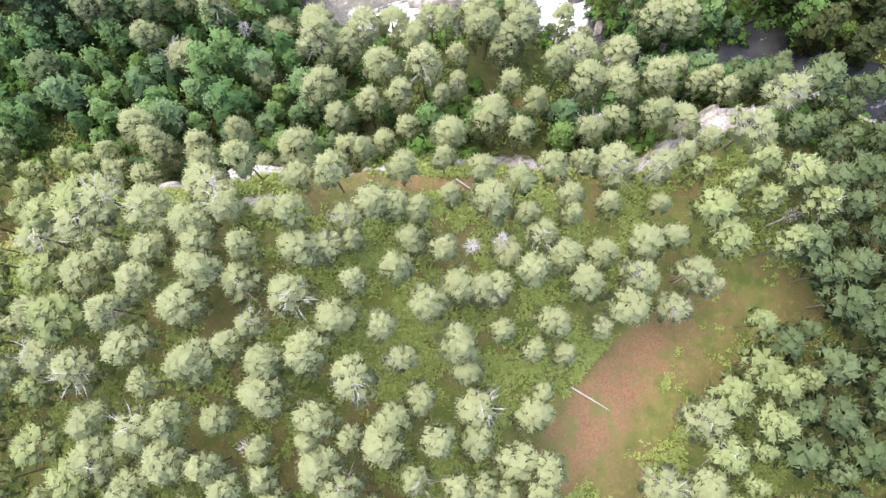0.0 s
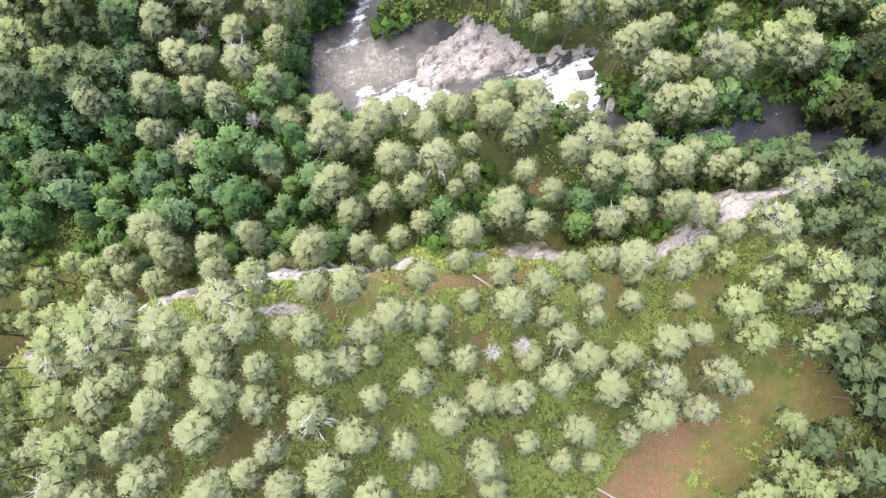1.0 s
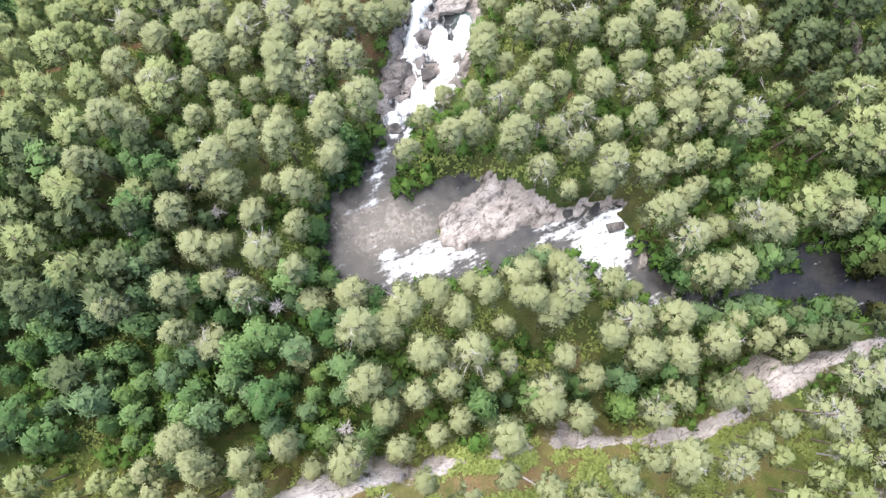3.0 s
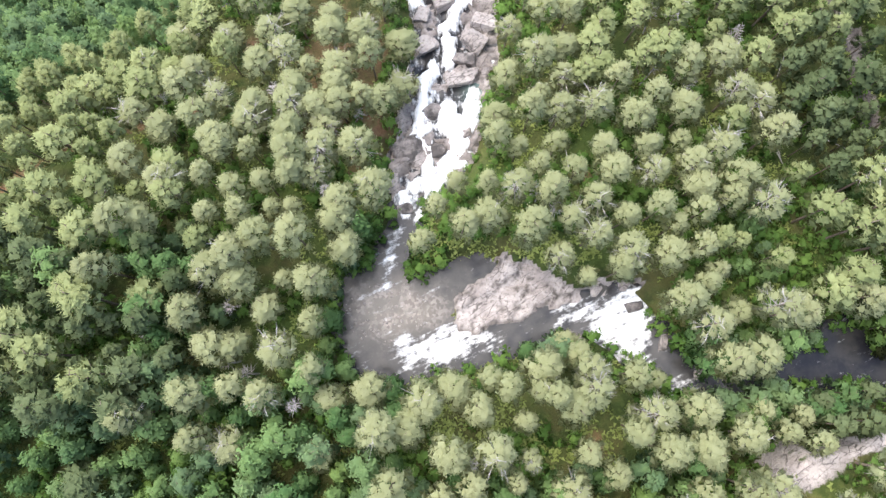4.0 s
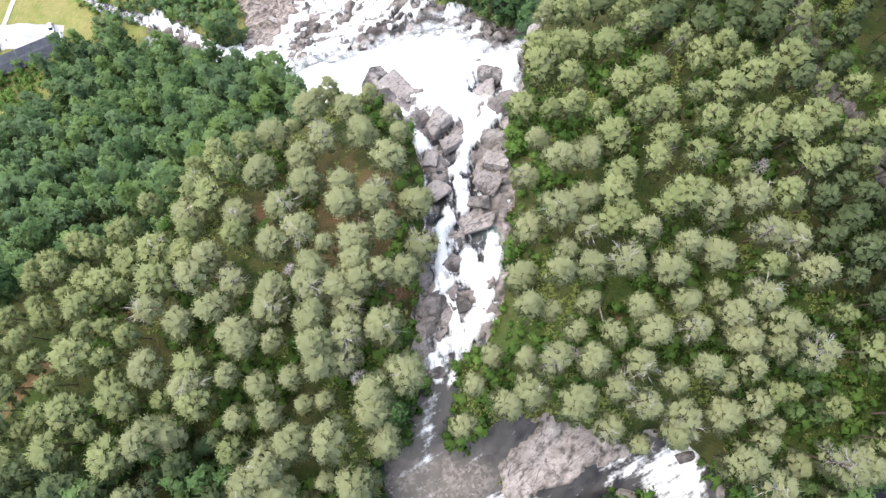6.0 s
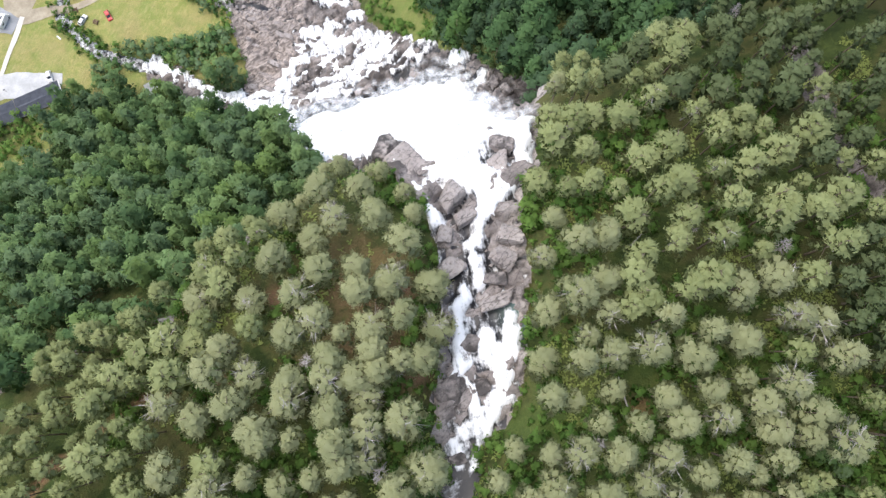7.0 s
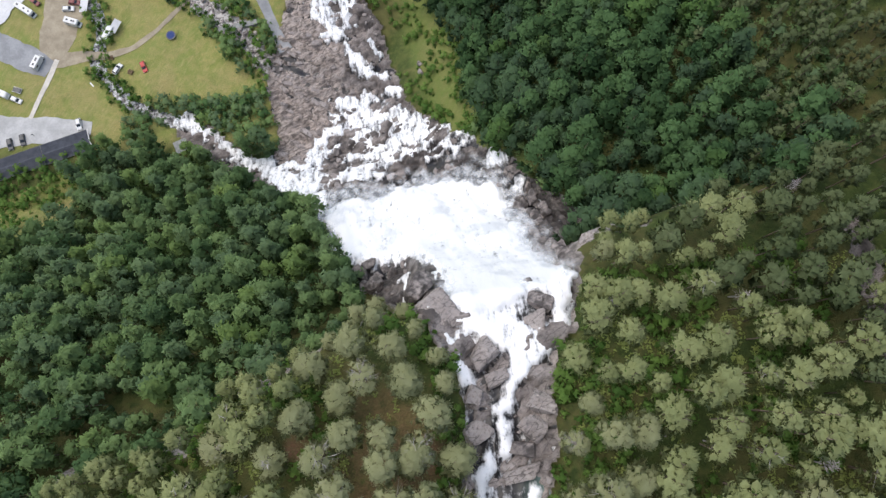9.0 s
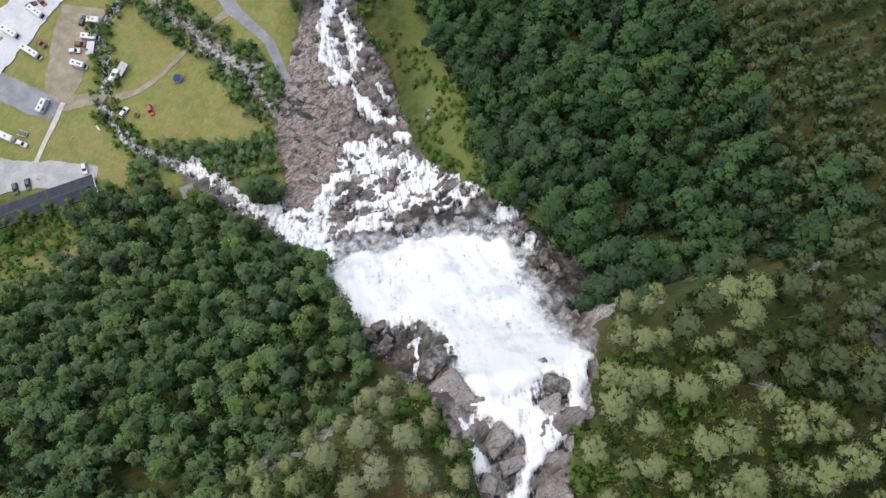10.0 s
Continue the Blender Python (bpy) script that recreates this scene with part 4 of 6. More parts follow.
STAND_C = [
    (49.4, 2.7, 2.8, 15.6), (22.3, 4.9, 1.6, 14.9), (-8.5, 5, 2.1, 15.4), (-24.6, 5.1, 2.1, 15.7), (-47.9, 5.5, 3.6, 18.2), (14.9, 5.5, 2.6, 14.6), (61.5, 5.9, 4.3, 16.5), (-14, 6.1, 2.9, 14.6),
    (-33.3, 7, 3.9, 14.6), (33.8, 7.7, 2.6, 12.7), (-1.6, 8.2, 2.7, 14.4), (-19.7, 8.4, 3.7, 15), (57.4, 8.4, 3.8, 16.5), (26.3, 8.4, 3.8, 17.5), (63.3, 9.1, 3.9, 16.7), (-39, 9.7, 2.8, 15.4),
    (5.3, 9.8, 2.4, 14), (7.3, 9.8, 2.5, 13.9), (-26.7, 10, 2.7, 12.5), (38.4, 10.6, 1.6, 15.2), (2.4, 10.6, 2.7, 13.6), (20.9, 10.8, 2.9, 16.3), (-47.3, 11.5, 4.4, 14.2), (-32.1, 11.7, 3.5, 14.2),
]
STAND_D = [
    (-52.3, 12.1, 2.8, 15), (27.8, 12.1, 2.6, 17.6), (35.9, 12.6, 2.6, 15.2), (59.2, 13.2, 3.8, 16.7), (17.7, 14.8, 2.9, 14.2), (22.5, 14.9, 2.5, 14.4), (-19, 15, 2.9, 15.5), (-38.7, 15.1, 2.8, 12.5),
    (-31.7, 15.5, 2.4, 13.9), (-15.6, 15.6, 2.7, 13), (0.2, 15.9, 2, 14.1), (-52.5, 16.1, 3.7, 14), (-12.2, 16.2, 1.6, 14.5), (9, 16.4, 2.5, 9), (49.3, 16.6, 2.5, 17.7), (-4.1, 16.7, 2.3, 12.9),
    (29.6, 17, 3, 14.6), (53.2, 17.2, 5.2, 16.4), (-47, 17.7, 3.6, 14.8), (14.3, 17.8, 2.5, 12.7), (-33.1, 18.3, 3.9, 13.6), (34.6, 18.5, 2.2, 13.9), (41.6, 18.7, 3.2, 14.5), (63.2, 19, 3.4, 16.9),
]
STAND_E = [
    (-53.5, 19.3, 2.5, 15.1), (-13.4, 19.3, 2.3, 14.1), (-39.1, 19.5, 3.2, 14.3), (-29.1, 20.4, 2.7, 14), (-3.4, 20.9, 2.2, 14.5), (-49.4, 21.1, 3.3, 15.2), (12, 21.2, 2, 14.2), (18.4, 21.4, 1.8, 14.8),
    (-9.5, 21.6, 2.8, 16.2), (-45, 21.6, 3.3, 15), (-6.8, 21.8, 2.2, 15.2), (54.9, 22.2, 2.9, 16.6), (6.9, 22.5, 3.1, 16.6), (40.2, 22.9, 4.1, 15.8), (47.4, 22.9, 2.3, 16.2), (32, 23.1, 1.6, 15.3),
    (1.2, 23.2, 1.8, 14.5), (-31.9, 23.7, 3.2, 9), (18.9, 24.4, 2.1, 15.2), (63.9, 25, 4, 16.9), (43.4, 25.7, 1.9, 16), (-20.2, 26.1, 2.4, 10.6), (55.9, 26.9, 4.6, 16.7), (51.5, 27.5, 3.8, 17.8),
]
STAND_F = [
    (60.8, 27.6, 3, 16.8), (32, 28.3, 2.5, 17.1), (25.9, 28.6, 3.5, 15.5), (47.3, 29.8, 2.5, 16.2), (-11, 29.8, 1.7, 16.3), (-43, 32.1, 2.5, 19.1), (-22.5, 32.2, 3.3, 21.8), (-45, 33.5, 2.5, 19.5),
    (0.9, 34.3, 2.9, 16.6), (45.6, 34.3, 3.8, 16.8), (-32, 35, 2.1, 20.5), (22.9, 36.1, 2.5, 19.4), (-47.6, 36.4, 4.4, 17.6), (7, 37.2, 2.8, 17.5), (37.2, 37.6, 3.8, 17.9), (32.9, 38.3, 2.5, 22),
    (-16.4, 38.7, 2.6, 16.6), (51.2, 39.5, 3.8, 17.1), (8, 40.4, 2.8, 16.4), (56.7, 40.8, 3.9, 17), (14.7, 41.5, 2.3, 16.1), (-0.5, 42.4, 1.7, 17.6), (-19, 43.1, 3.7, 19.5), (28.9, 43.8, 3.8, 18.8),
]
STAND_G = [
    (22.9, 44.1, 3.3, 19.6), (2.4, 44.5, 1.8, 15.6), (35.5, 45.1, 2.9, 18.7), (-3, 46.2, 3.2, 21.1), (-9.8, 47.1, 3.2, 20.1), (19, 47.7, 2.5, 20.5), (-30.5, 48.2, 2.5, 9), (-66.1, 48.4, 4.1, 13),
    (28.6, 49.8, 3.4, 18.6), (21.5, 49.9, 3.8, 18.2), (-20.6, 51.1, 3.7, 20.1), (-44.8, 51.4, 3.9, 12.1), (-15.3, 51.5, 3.7, 16.3), (10.4, 51.5, 3.8, 17.3), (-48.8, 53.2, 2.5, 17.4), (-4.9, 53.2, 2.8, 17.3),
    (7.4, 54.4, 2.5, 20.5), (13.1, 54.9, 4.2, 20.3), (-13.5, 55.4, 3.2, 17), (5.8, 55.6, 2.5, 15.9), (-8.4, 56.2, 3.7, 14.1), (34.7, 56.7, 4.4, 17.8), (40.2, 56.9, 3.5, 17.5), (-28, 57, 2.5, 9),
]
STAND_H = [
    (-21.4, 57.3, 3.2, 17.9), (13.6, 57.5, 2.5, 19.3), (-57.2, 57.5, 2.5, 19.5), (-37.5, 58.1, 2.8, 18), (6.1, 58.6, 3.7, 16.5), (-58.6, 58.9, 5, 19.5), (-48.8, 59.5, 3.7, 19.5), (-67.2, 59.6, 2.5, 21.1),
    (12, 59.8, 2.5, 13.2), (-70.6, 59.9, 4.6, 19), (10.8, 61.2, 2.5, 9.9), (32.8, 62.2, 3.4, 17.1), (47, 63.2, 4.1, 18), (-57.6, 63.2, 3.9, 17.1), (-62.4, 63.5, 4.5, 22), (56.2, 63.9, 4.2, 19.3),
    (38.8, 64.3, 2.5, 11), (43, 64.3, 4, 20.3), (-76.2, 65.2, 4.2, 19.2), (-35.2, 65.6, 3.6, 18.2), (52, 65.7, 3.1, 20.3), (29, 66.4, 4.8, 18.4), (-45.5, 66.8, 3.4, 16.1), (-42.2, 66.9, 2.7, 15.3),
]
STAND_I = [
    (-69.8, 67.9, 5.1, 18.5), (56.2, 68.3, 4.2, 19.4), (-73.7, 71.7, 3.8, 19.1), (-55.2, 71.8, 2.5, 19.6), (-49.5, 72.5, 3.9, 17.1), (-37.2, 72.7, 2.6, 14.2), (62.4, 72.8, 3.3, 19.8), (20.6, 72.8, 2.5, 19.8),
    (28.4, 74, 3.4, 15.7), (21.7, 74.5, 4.2, 18.4), (57.7, 75.1, 4.3, 21.3), (10.9, 75.3, 2.6, 15.3), (-55.9, 75.4, 3.5, 15.2), (-28.2, 75.6, 4.2, 22), (-63.4, 75.7, 3.5, 20.1), (-40.9, 76.1, 2.9, 17),
    (-65.8, 77.8, 4.6, 17.8), (62.4, 78.4, 4.4, 19.6), (-45.5, 78.4, 3.4, 17.9), (16.3, 78.5, 2.6, 18.8), (53.8, 79, 3.8, 19), (6.7, 80, 3.7, 20.2), (-61, 80.3, 2.5, 22), (-23.8, 81.1, 2.8, 15.7),
]
STAND_J = [
    (22.2, 81.1, 2.4, 16.9), (44.7, 81.1, 4.1, 18.7), (-41.8, 81.4, 3.4, 20.3), (13.9, 81.9, 2.6, 17), (39.6, 82.3, 2.5, 15.6), (-4.2, 82.6, 2.6, 17.6), (-31, 82.8, 3.6, 21.6), (61.3, 83, 3.9, 19.1),
    (-36.9, 83.3, 2.9, 19.2), (-71.4, 83.5, 3.1, 18.4), (0.9, 83.6, 2.8, 16.9), (18.1, 84, 2.8, 16), (-24.5, 85.5, 2.8, 16.8), (35.1, 85.5, 3.1, 15.9), (41.5, 85.6, 3.8, 16), (10.7, 86, 2.8, 18),
    (-64.9, 86.9, 3.6, 17.8), (4.8, 87.6, 2.8, 16.9), (34.4, 88, 2.9, 15.7), (27.3, 88, 2.7, 15.1), (-23.7, 88.2, 3.3, 16.4), (0.9, 88.4, 2, 17), (-59.2, 88.4, 3.5, 19.2), (-56.7, 88.5, 3.4, 15.2),
]
STAND_K = [
    (21.3, 89.4, 3.3, 15.7), (-74.1, 89.8, 4.7, 17.5), (-18.8, 90.5, 3.7, 20.1), (39.2, 91.4, 3, 18), (-50.8, 92.3, 2.4, 17.2), (48.4, 92.6, 3.1, 16.5), (-41.3, 92.9, 2.4, 15.3), (27.6, 92.9, 2.4, 16.2),
    (20.5, 93, 2.5, 16.5), (-27.8, 94, 2.4, 14.5), (-71.4, 94.2, 4.5, 16.9), (-51.8, 94.6, 3.8, 17), (-63.4, 94.6, 4.1, 16.8), (-2.3, 95.2, 2.5, 19.3), (-31.6, 95.3, 3.4, 17.7), (13.2, 95.5, 2.3, 12.5),
    (-31.1, 96.9, 3.8, 19.3), (-53, 97.6, 4.5, 13.4), (-26.7, 97.8, 3.4, 15.8), (-20.3, 98.1, 3.3, 14.8), (47, 98.2, 4.7, 14.5), (26.6, 98.2, 4, 17.5), (35.5, 98.8, 5, 16.5), (-59.2, 98.9, 3.6, 16.7),
]
STAND_L = [
    (56.8, 100.6, 3.8, 15.7), (-44, 100.8, 2.5, 15.1), (43.4, 100.8, 2.6, 16.1), (14.2, 101, 2.6, 14.8), (19.9, 101.1, 3.8, 17.7), (63.7, 101.7, 3.9, 15.6), (3.6, 101.9, 2.8, 13.3), (-44.3, 102.5, 3.5, 15.6),
    (-32.2, 102.7, 2.7, 15.7), (-70, 103.7, 4.8, 16.7), (-25.8, 104, 2.4, 11.8), (11.6, 105.3, 1.9, 13.5), (-38.4, 105.7, 3, 14.1), (48.3, 105.9, 2.6, 16.1), (-55, 106.4, 4.1, 13.4), (36.8, 106.7, 3.9, 16.1),
    (-26.5, 106.8, 2.7, 14.3), (-23, 106.9, 2.1, 14.6), (-31.1, 107.3, 2.4, 15.4), (43.8, 107.4, 3.1, 14.7), (16.4, 107.5, 2.5, 12.7), (-16, 107.7, 2.9, 16), (-47.3, 107.8, 3, 15.7), (-19.2, 107.9, 1.9, 14.3),
]
STAND_M = [
    (-38.2, 107.9, 2.5, 12.8), (19.2, 108.1, 2.4, 14.5), (29.3, 108.4, 2.8, 15.8), (22.4, 109.3, 2.9, 14.9), (-60.2, 109.7, 3.6, 13.3), (32.5, 110, 3.6, 17.9), (53.1, 110.2, 3, 16.4), (6.8, 110.7, 2.9, 14.1),
    (-31.2, 110.9, 3.5, 14.8), (-23.5, 111.2, 2.4, 14.3), (-44.7, 111.5, 2.2, 12.8), (11.5, 112.3, 3.4, 17.1), (-12.1, 112.6, 2.7, 10.1), (22.2, 112.9, 3, 15.5), (-71.2, 113.1, 3.1, 17.3), (-50.7, 113.4, 3.2, 16.5),
    (17.4, 113.7, 2.8, 14), (-57.4, 114, 3.8, 15.8), (67.4, 114.1, 4, 15.9), (-22.5, 115.1, 2.7, 14.4), (36.1, 115.6, 2.6, 17.1), (-68.2, 115.7, 4.4, 14.7), (52.7, 116, 3.8, 17), (23.4, 116, 2.5, 15),
]
STAND_N = [
    (-48.1, 116.2, 2.7, 13.6), (-37.1, 116.3, 3.1, 14.2), (30.2, 116.7, 2.5, 14.5), (44.7, 117, 3.2, 18.7), (-32.2, 117.4, 3.5, 15.5), (55.5, 117.8, 3.3, 17.1), (-55.3, 119, 4.1, 9), (47.3, 119.6, 4.4, 17.2),
    (-11.8, 119.7, 2.7, 11), (-63.9, 119.9, 2.9, 13.9), (8.3, 120.2, 2.2, 14.6), (32.7, 120.5, 2.6, 15.9), (-58.2, 120.9, 3.1, 13.1), (-18.6, 121.1, 2.9, 12.4), (39.2, 121.2, 2.5, 19.5), (14.6, 121.2, 2.8, 15.6),
    (19.1, 121.2, 2.8, 14.7), (-23.7, 121.3, 3.5, 15.5), (-18.1, 122.4, 2.5, 11.7), (24.7, 122.6, 3.6, 13.8), (-34.2, 123.5, 2.6, 14.4), (-43.2, 123.9, 2.7, 9.5), (-24.2, 125.7, 2.2, 13.8), (44.5, 125.9, 4.1, 17.4),
]
STAND_O = [
    (12.3, 126.1, 2.1, 12.6), (-29.8, 126.3, 2.6, 14.9), (34.3, 126.6, 3.4, 14.9), (-52.4, 127.1, 3.2, 9), (39.8, 127.5, 2, 16.3), (50.2, 127.6, 2.9, 16.7), (-47.4, 128, 3.4, 12.1), (-14.5, 128, 3, 14.7),
    (-37.7, 130, 3.1, 14.1), (56.9, 130.5, 4.3, 15.8), (19.2, 130.5, 2.4, 14.2), (15.6, 131.3, 1.9, 14.1), (-49.9, 132.1, 3.5, 11.5), (-30.3, 132.7, 2.9, 11.7), (29.1, 133, 3.9, 12.6), (34.9, 134.1, 3.1, 15.2),
    (-18.9, 134.3, 3.2, 15.4), (11.6, 134.3, 2.6, 12.2), (-26, 136, 2.3, 13.6), (21.4, 137.1, 2.4, 13.9), (57.5, 138.2, 2.5, 14.9), (-35.3, 138.6, 2.7, 11.1), (-21, 140.2, 2.3, 14), (16.3, 140.4, 3.4, 14.6),
]
STAND_P = [
    (60.1, 141.2, 5.2, 14.7), (-27.4, 142, 2.8, 14.6), (29.7, 142.3, 3.4, 14.6), (47.4, 142.8, 3.4, 13.4), (34.4, 143.6, 2.5, 17.6), (20.7, 143.8, 2.8, 13.9), (24.9, 143.9, 2.5, 12.7), (54.6, 144, 3.5, 14.6),
    (39.2, 144.7, 3.9, 15.2), (16.6, 145.8, 2.4, 13.8), (43.5, 152.9, 4.2, 15), (32.4, 154, 3.5, 15.1), (37.9, 157.2, 3.3, 15.3), (54.6, 157.9, 3.7, 14.4), (41.1, 158.1, 3.4, 15.2), (47.8, 158.5, 3.7, 14.7),
]
STANDS = STAND_A + STAND_B + STAND_C + STAND_D + STAND_E + STAND_F + STAND_G + STAND_H + STAND_I + STAND_J + STAND_K + STAND_L + STAND_M + STAND_N + STAND_O + STAND_P


def spread(stand, gap, count, seed):
    """Places with at least about gap metres between them, where stand(x, y) holds. stand takes and gives arrays."""
    r = np.random.default_rng(seed)
    (x0, x1, y0, y1), rule = stand
    n = int((x1 - x0) * (y1 - y0) / (gap * gap) * 5)
    x, y = r.uniform(x0, x1, n), r.uniform(y0, y1, n)
    ok = rule(x, y)
    cells, found = {}, []
    room = gap * r.uniform(0.75, 1.3, n)
    for px, py, g in zip(x[ok], y[ok], room[ok]):
        i, j = int(px // (1.3 * gap)), int(py // (1.3 * gap))
        near = [q for a in (-1, 0, 1) for b in (-1, 0, 1) for q in cells.get((i + a, j + b), ())]
        if all((px - qx) ** 2 + (py - qy) ** 2 > g * g for qx, qy in near):
            cells.setdefault((i, j), []).append((px, py))
            found.append((px, py))
    return found[:count]


def plant(name, kind, x, y, size, turn, label, category, group, tall=None):
    base = new(name)
    parts = [new("trunk", kind["stem_mesh"]), new("crown", kind["crown_mesh"])]
    if kind["twigs"]:
        parts.append(tagged(new("deadwood", kind["twigs"]), "bleached bare branches", kind="stuff"))
    for ob in parts:
        ob.parent = base
    base.matrix_basis = pose(x, y, ground_z(x, y) - 0.1, 0, 0, turn) @ Matrix.Diagonal((size, size, tall or size, 1))
    return tagged(base, label, category, group)


def wood(name, kinds, spots, label, category, rng, sizes=(0.8, 1.25)):
    """Many trees too far or too many to count, as one object."""
    V, F, N, tone, mats, n = [], [], [], [], [], 0
    xy = np.array(spots)
    z = land(xy[:, 0], xy[:, 1])["z"] - 0.1
    for (x, y), h in zip(spots, z):
        kind = kinds[rng.integers(len(kinds))]
        a, s, t = rng.uniform(0, 6.28), rng.uniform(*sizes), rng.uniform()
        m = np.array([[math.cos(a), math.sin(a), 0], [-math.sin(a), math.cos(a), 0], [0, 0, 1]]) * s
        for arr, faces, mat in ((kind["crown"], sprays(kind["crown"]), 0), (kind["stem"][:30], np.concatenate([kind["faces"][:24, :3], kind["faces"][:24, [0, 2, 3]]]), 1)):
            V.append(arr @ m + (x, y, h))
            N.append(kind["normals"] @ (m / s) if mat == 0 else (arr - arr.mean(0) * (1, 1, 0)) * (1, 1, 0) @ m + (0, 0, 1e-3))
            F.append(faces + n)
            n += len(arr)
            tone.append(np.full(len(faces), t))
            mats.append(np.full(len(faces), mat))
    me = sheet(name, np.concatenate(V), np.concatenate(F), kinds[0]["leaves"], {"tone": ("FACE", np.concatenate(tone))}, True, np.concatenate(N))
    me.materials.append(kinds[0]["bark"])
    me.polygons.foreach_set("material_index", np.concatenate(mats).astype(np.int32))
    return tagged(new(name, me), label, category, kind="stuff")


def clear_of_water(x, y, gap=1.5):
    g = land(x, y)
    return (g["d"] > g["w"] + gap) & ~g["apron"] & (g["db"] > g["wb"] + 1.2)


def pine_rule(x, y):
    g = land(x, y)
    dry = (g["d"] > g["w"] + 2.2) & ~g["apron"] & (g["rim"] < 2.5)
    return dry & (g["red"] < 0.75) & (g["rock"] < 0.7) & ~((y > 33) & (y < 60) & (x < -20))


def birch_rule(x, y):
    g = land(x, y)
    yard = inside(x, y, [(-180, 225), (-180, 196), (-140, 201), (-128, 212), (-117, 224), (-115, 238), (-128, 245), (-180, 250)]) | (np.hypot(x + 91, y - 221) < 6)
    slope = (g["rim"] > 1.5) & (g["meadow"] < 0.4) & ~yard & ((x > 2 + 0.12 * (240 - y)) | (x < -30))
    foot = y - np.interp(x, CLIFF_X, CLIFF_Y)
    hollow = ((y > 36) & (y < 62) & (x < -18)) | ((foot > 4.5) & (foot < 11) & (fractal(x, y, 7, 2, 19) > -0.3))
    hollow = hollow | ((x < -44) & (y > 58) & (y < 86) & (fractal(x, y, 8, 2, 31) > -0.15)) | ((x > 33) & (x < 75) & (y > 57) & (y < 86) & (fractal(x, y, 9, 2, 29) > 0.05))
    shore = ((y > 40) & (y < 60) & (x > 30) & (x < 57) & (g["d"] < g["w"] + 6))
    return clear_of_water(x, y, 1.0) & (g["rock"] < 0.6) & (g["shingle"] < 0.5) & ~((x > -8) & (x < 32) & (y > 62) & (y < 84)) & (slope | hollow | shore) & ((x > -142) | (y > 195))


placed = np.array([spot[:2] for spot in STANDS])


def away(x, y, gap):
    """Clear of the pines that stand singly."""
    return np.array([((placed[:, 0] - a) ** 2 + (placed[:, 1] - b) ** 2).min() > gap * gap for a, b in zip(x, y)])


def outer_pines(x, y):
    clearing = inside(x, y, [(10, -40), (17, 0), (26, 6), (33, 14), (40, 21), (48, 24), (56, 20), (54, 9), (46, 6), (42, 2), (37, -6), (33, -14), (30, -40)])
    far = ~clearing & (x < -60) | (x > 56) | (y < -14) | ((x > 38) & (y < 30))
    return pine_rule(x, y) & ~clearing & away(x, y, 4.0) & (far | away(x, y, 4.9) | ((y < 33) & away(x, y, 4.6))) & (np.abs(y - np.interp(x, CLIFF_X, CLIFF_Y)) > 2.2) & ~((x > 34) & (x < 66) & (y > 56) & (y < 86) & ~away(x, y, 7)) & (np.hypot(x - 67, y - 58) > 10)


PINE_LABELS = ("tall pine with a pale green rounded crown and bare trunk", "slender pine with a small yellowish green crown among the heather", "broad old pine with a wide pale green crown on mossy ground")
STANDS = [spot for spot, bare in zip(STANDS, land(placed[:, 0], placed[:, 1])["rock"] > 0.7) if not bare or spot[1] < 60]
for k, (x, y, r, high) in enumerate(STANDS):
    label = PINE_LABELS[1 if r < 2.6 else 2 if r > 3.9 else 0]
    # The dark set puts the wood's shade into the needle colour.
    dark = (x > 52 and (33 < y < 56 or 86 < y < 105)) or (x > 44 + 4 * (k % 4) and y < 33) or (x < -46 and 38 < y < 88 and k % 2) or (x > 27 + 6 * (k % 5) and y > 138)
    # Left and right margins take greener, darker needles in place of shade.
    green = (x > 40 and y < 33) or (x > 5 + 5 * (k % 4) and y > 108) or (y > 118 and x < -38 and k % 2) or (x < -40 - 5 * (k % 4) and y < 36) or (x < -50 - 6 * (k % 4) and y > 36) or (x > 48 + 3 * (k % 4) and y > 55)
    label = "dark green pine with a dense crown, wood shade in its needle colour" if dark else label
    plant("pine_tree", SHADED_PINES[k % 3] if dark else MID_PINES[k % 4] if green else PINES[k * 5 % 8], x, y, np.clip(r / (1.65 if -45 < x < -5 and y > 100 else 1.95 if x < -5 and y > 70 else 2.05 if y > 100 else 2.15), 0.78, 1.5), 77.0 * k % 360, label, "tree", "pines of the hilltop wood", high / 16)
pines = spread(((-88, 92, -28, 172), outer_pines), 3.7, 700, 1)
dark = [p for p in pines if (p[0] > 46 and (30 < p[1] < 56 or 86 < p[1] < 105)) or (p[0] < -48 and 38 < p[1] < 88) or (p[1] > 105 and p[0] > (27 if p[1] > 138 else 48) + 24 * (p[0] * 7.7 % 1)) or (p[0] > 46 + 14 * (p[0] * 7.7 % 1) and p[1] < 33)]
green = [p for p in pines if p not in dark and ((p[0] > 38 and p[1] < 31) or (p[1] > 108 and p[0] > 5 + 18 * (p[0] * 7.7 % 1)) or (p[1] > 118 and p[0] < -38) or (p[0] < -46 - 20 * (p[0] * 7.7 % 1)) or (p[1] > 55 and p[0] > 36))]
wood("green_pine_wood", MID_PINES, green, "green pines of the brink and margins, shade partly put into their colour", "wood", rng, (0.8, 1.15))
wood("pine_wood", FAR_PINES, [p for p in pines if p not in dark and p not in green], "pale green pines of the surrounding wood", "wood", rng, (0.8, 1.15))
wood("dark_pine_wood", SHADED_PINES, dark, "dark green conifers of the outer wood, shade put into their colour", "wood", rng, (0.75, 1.15))
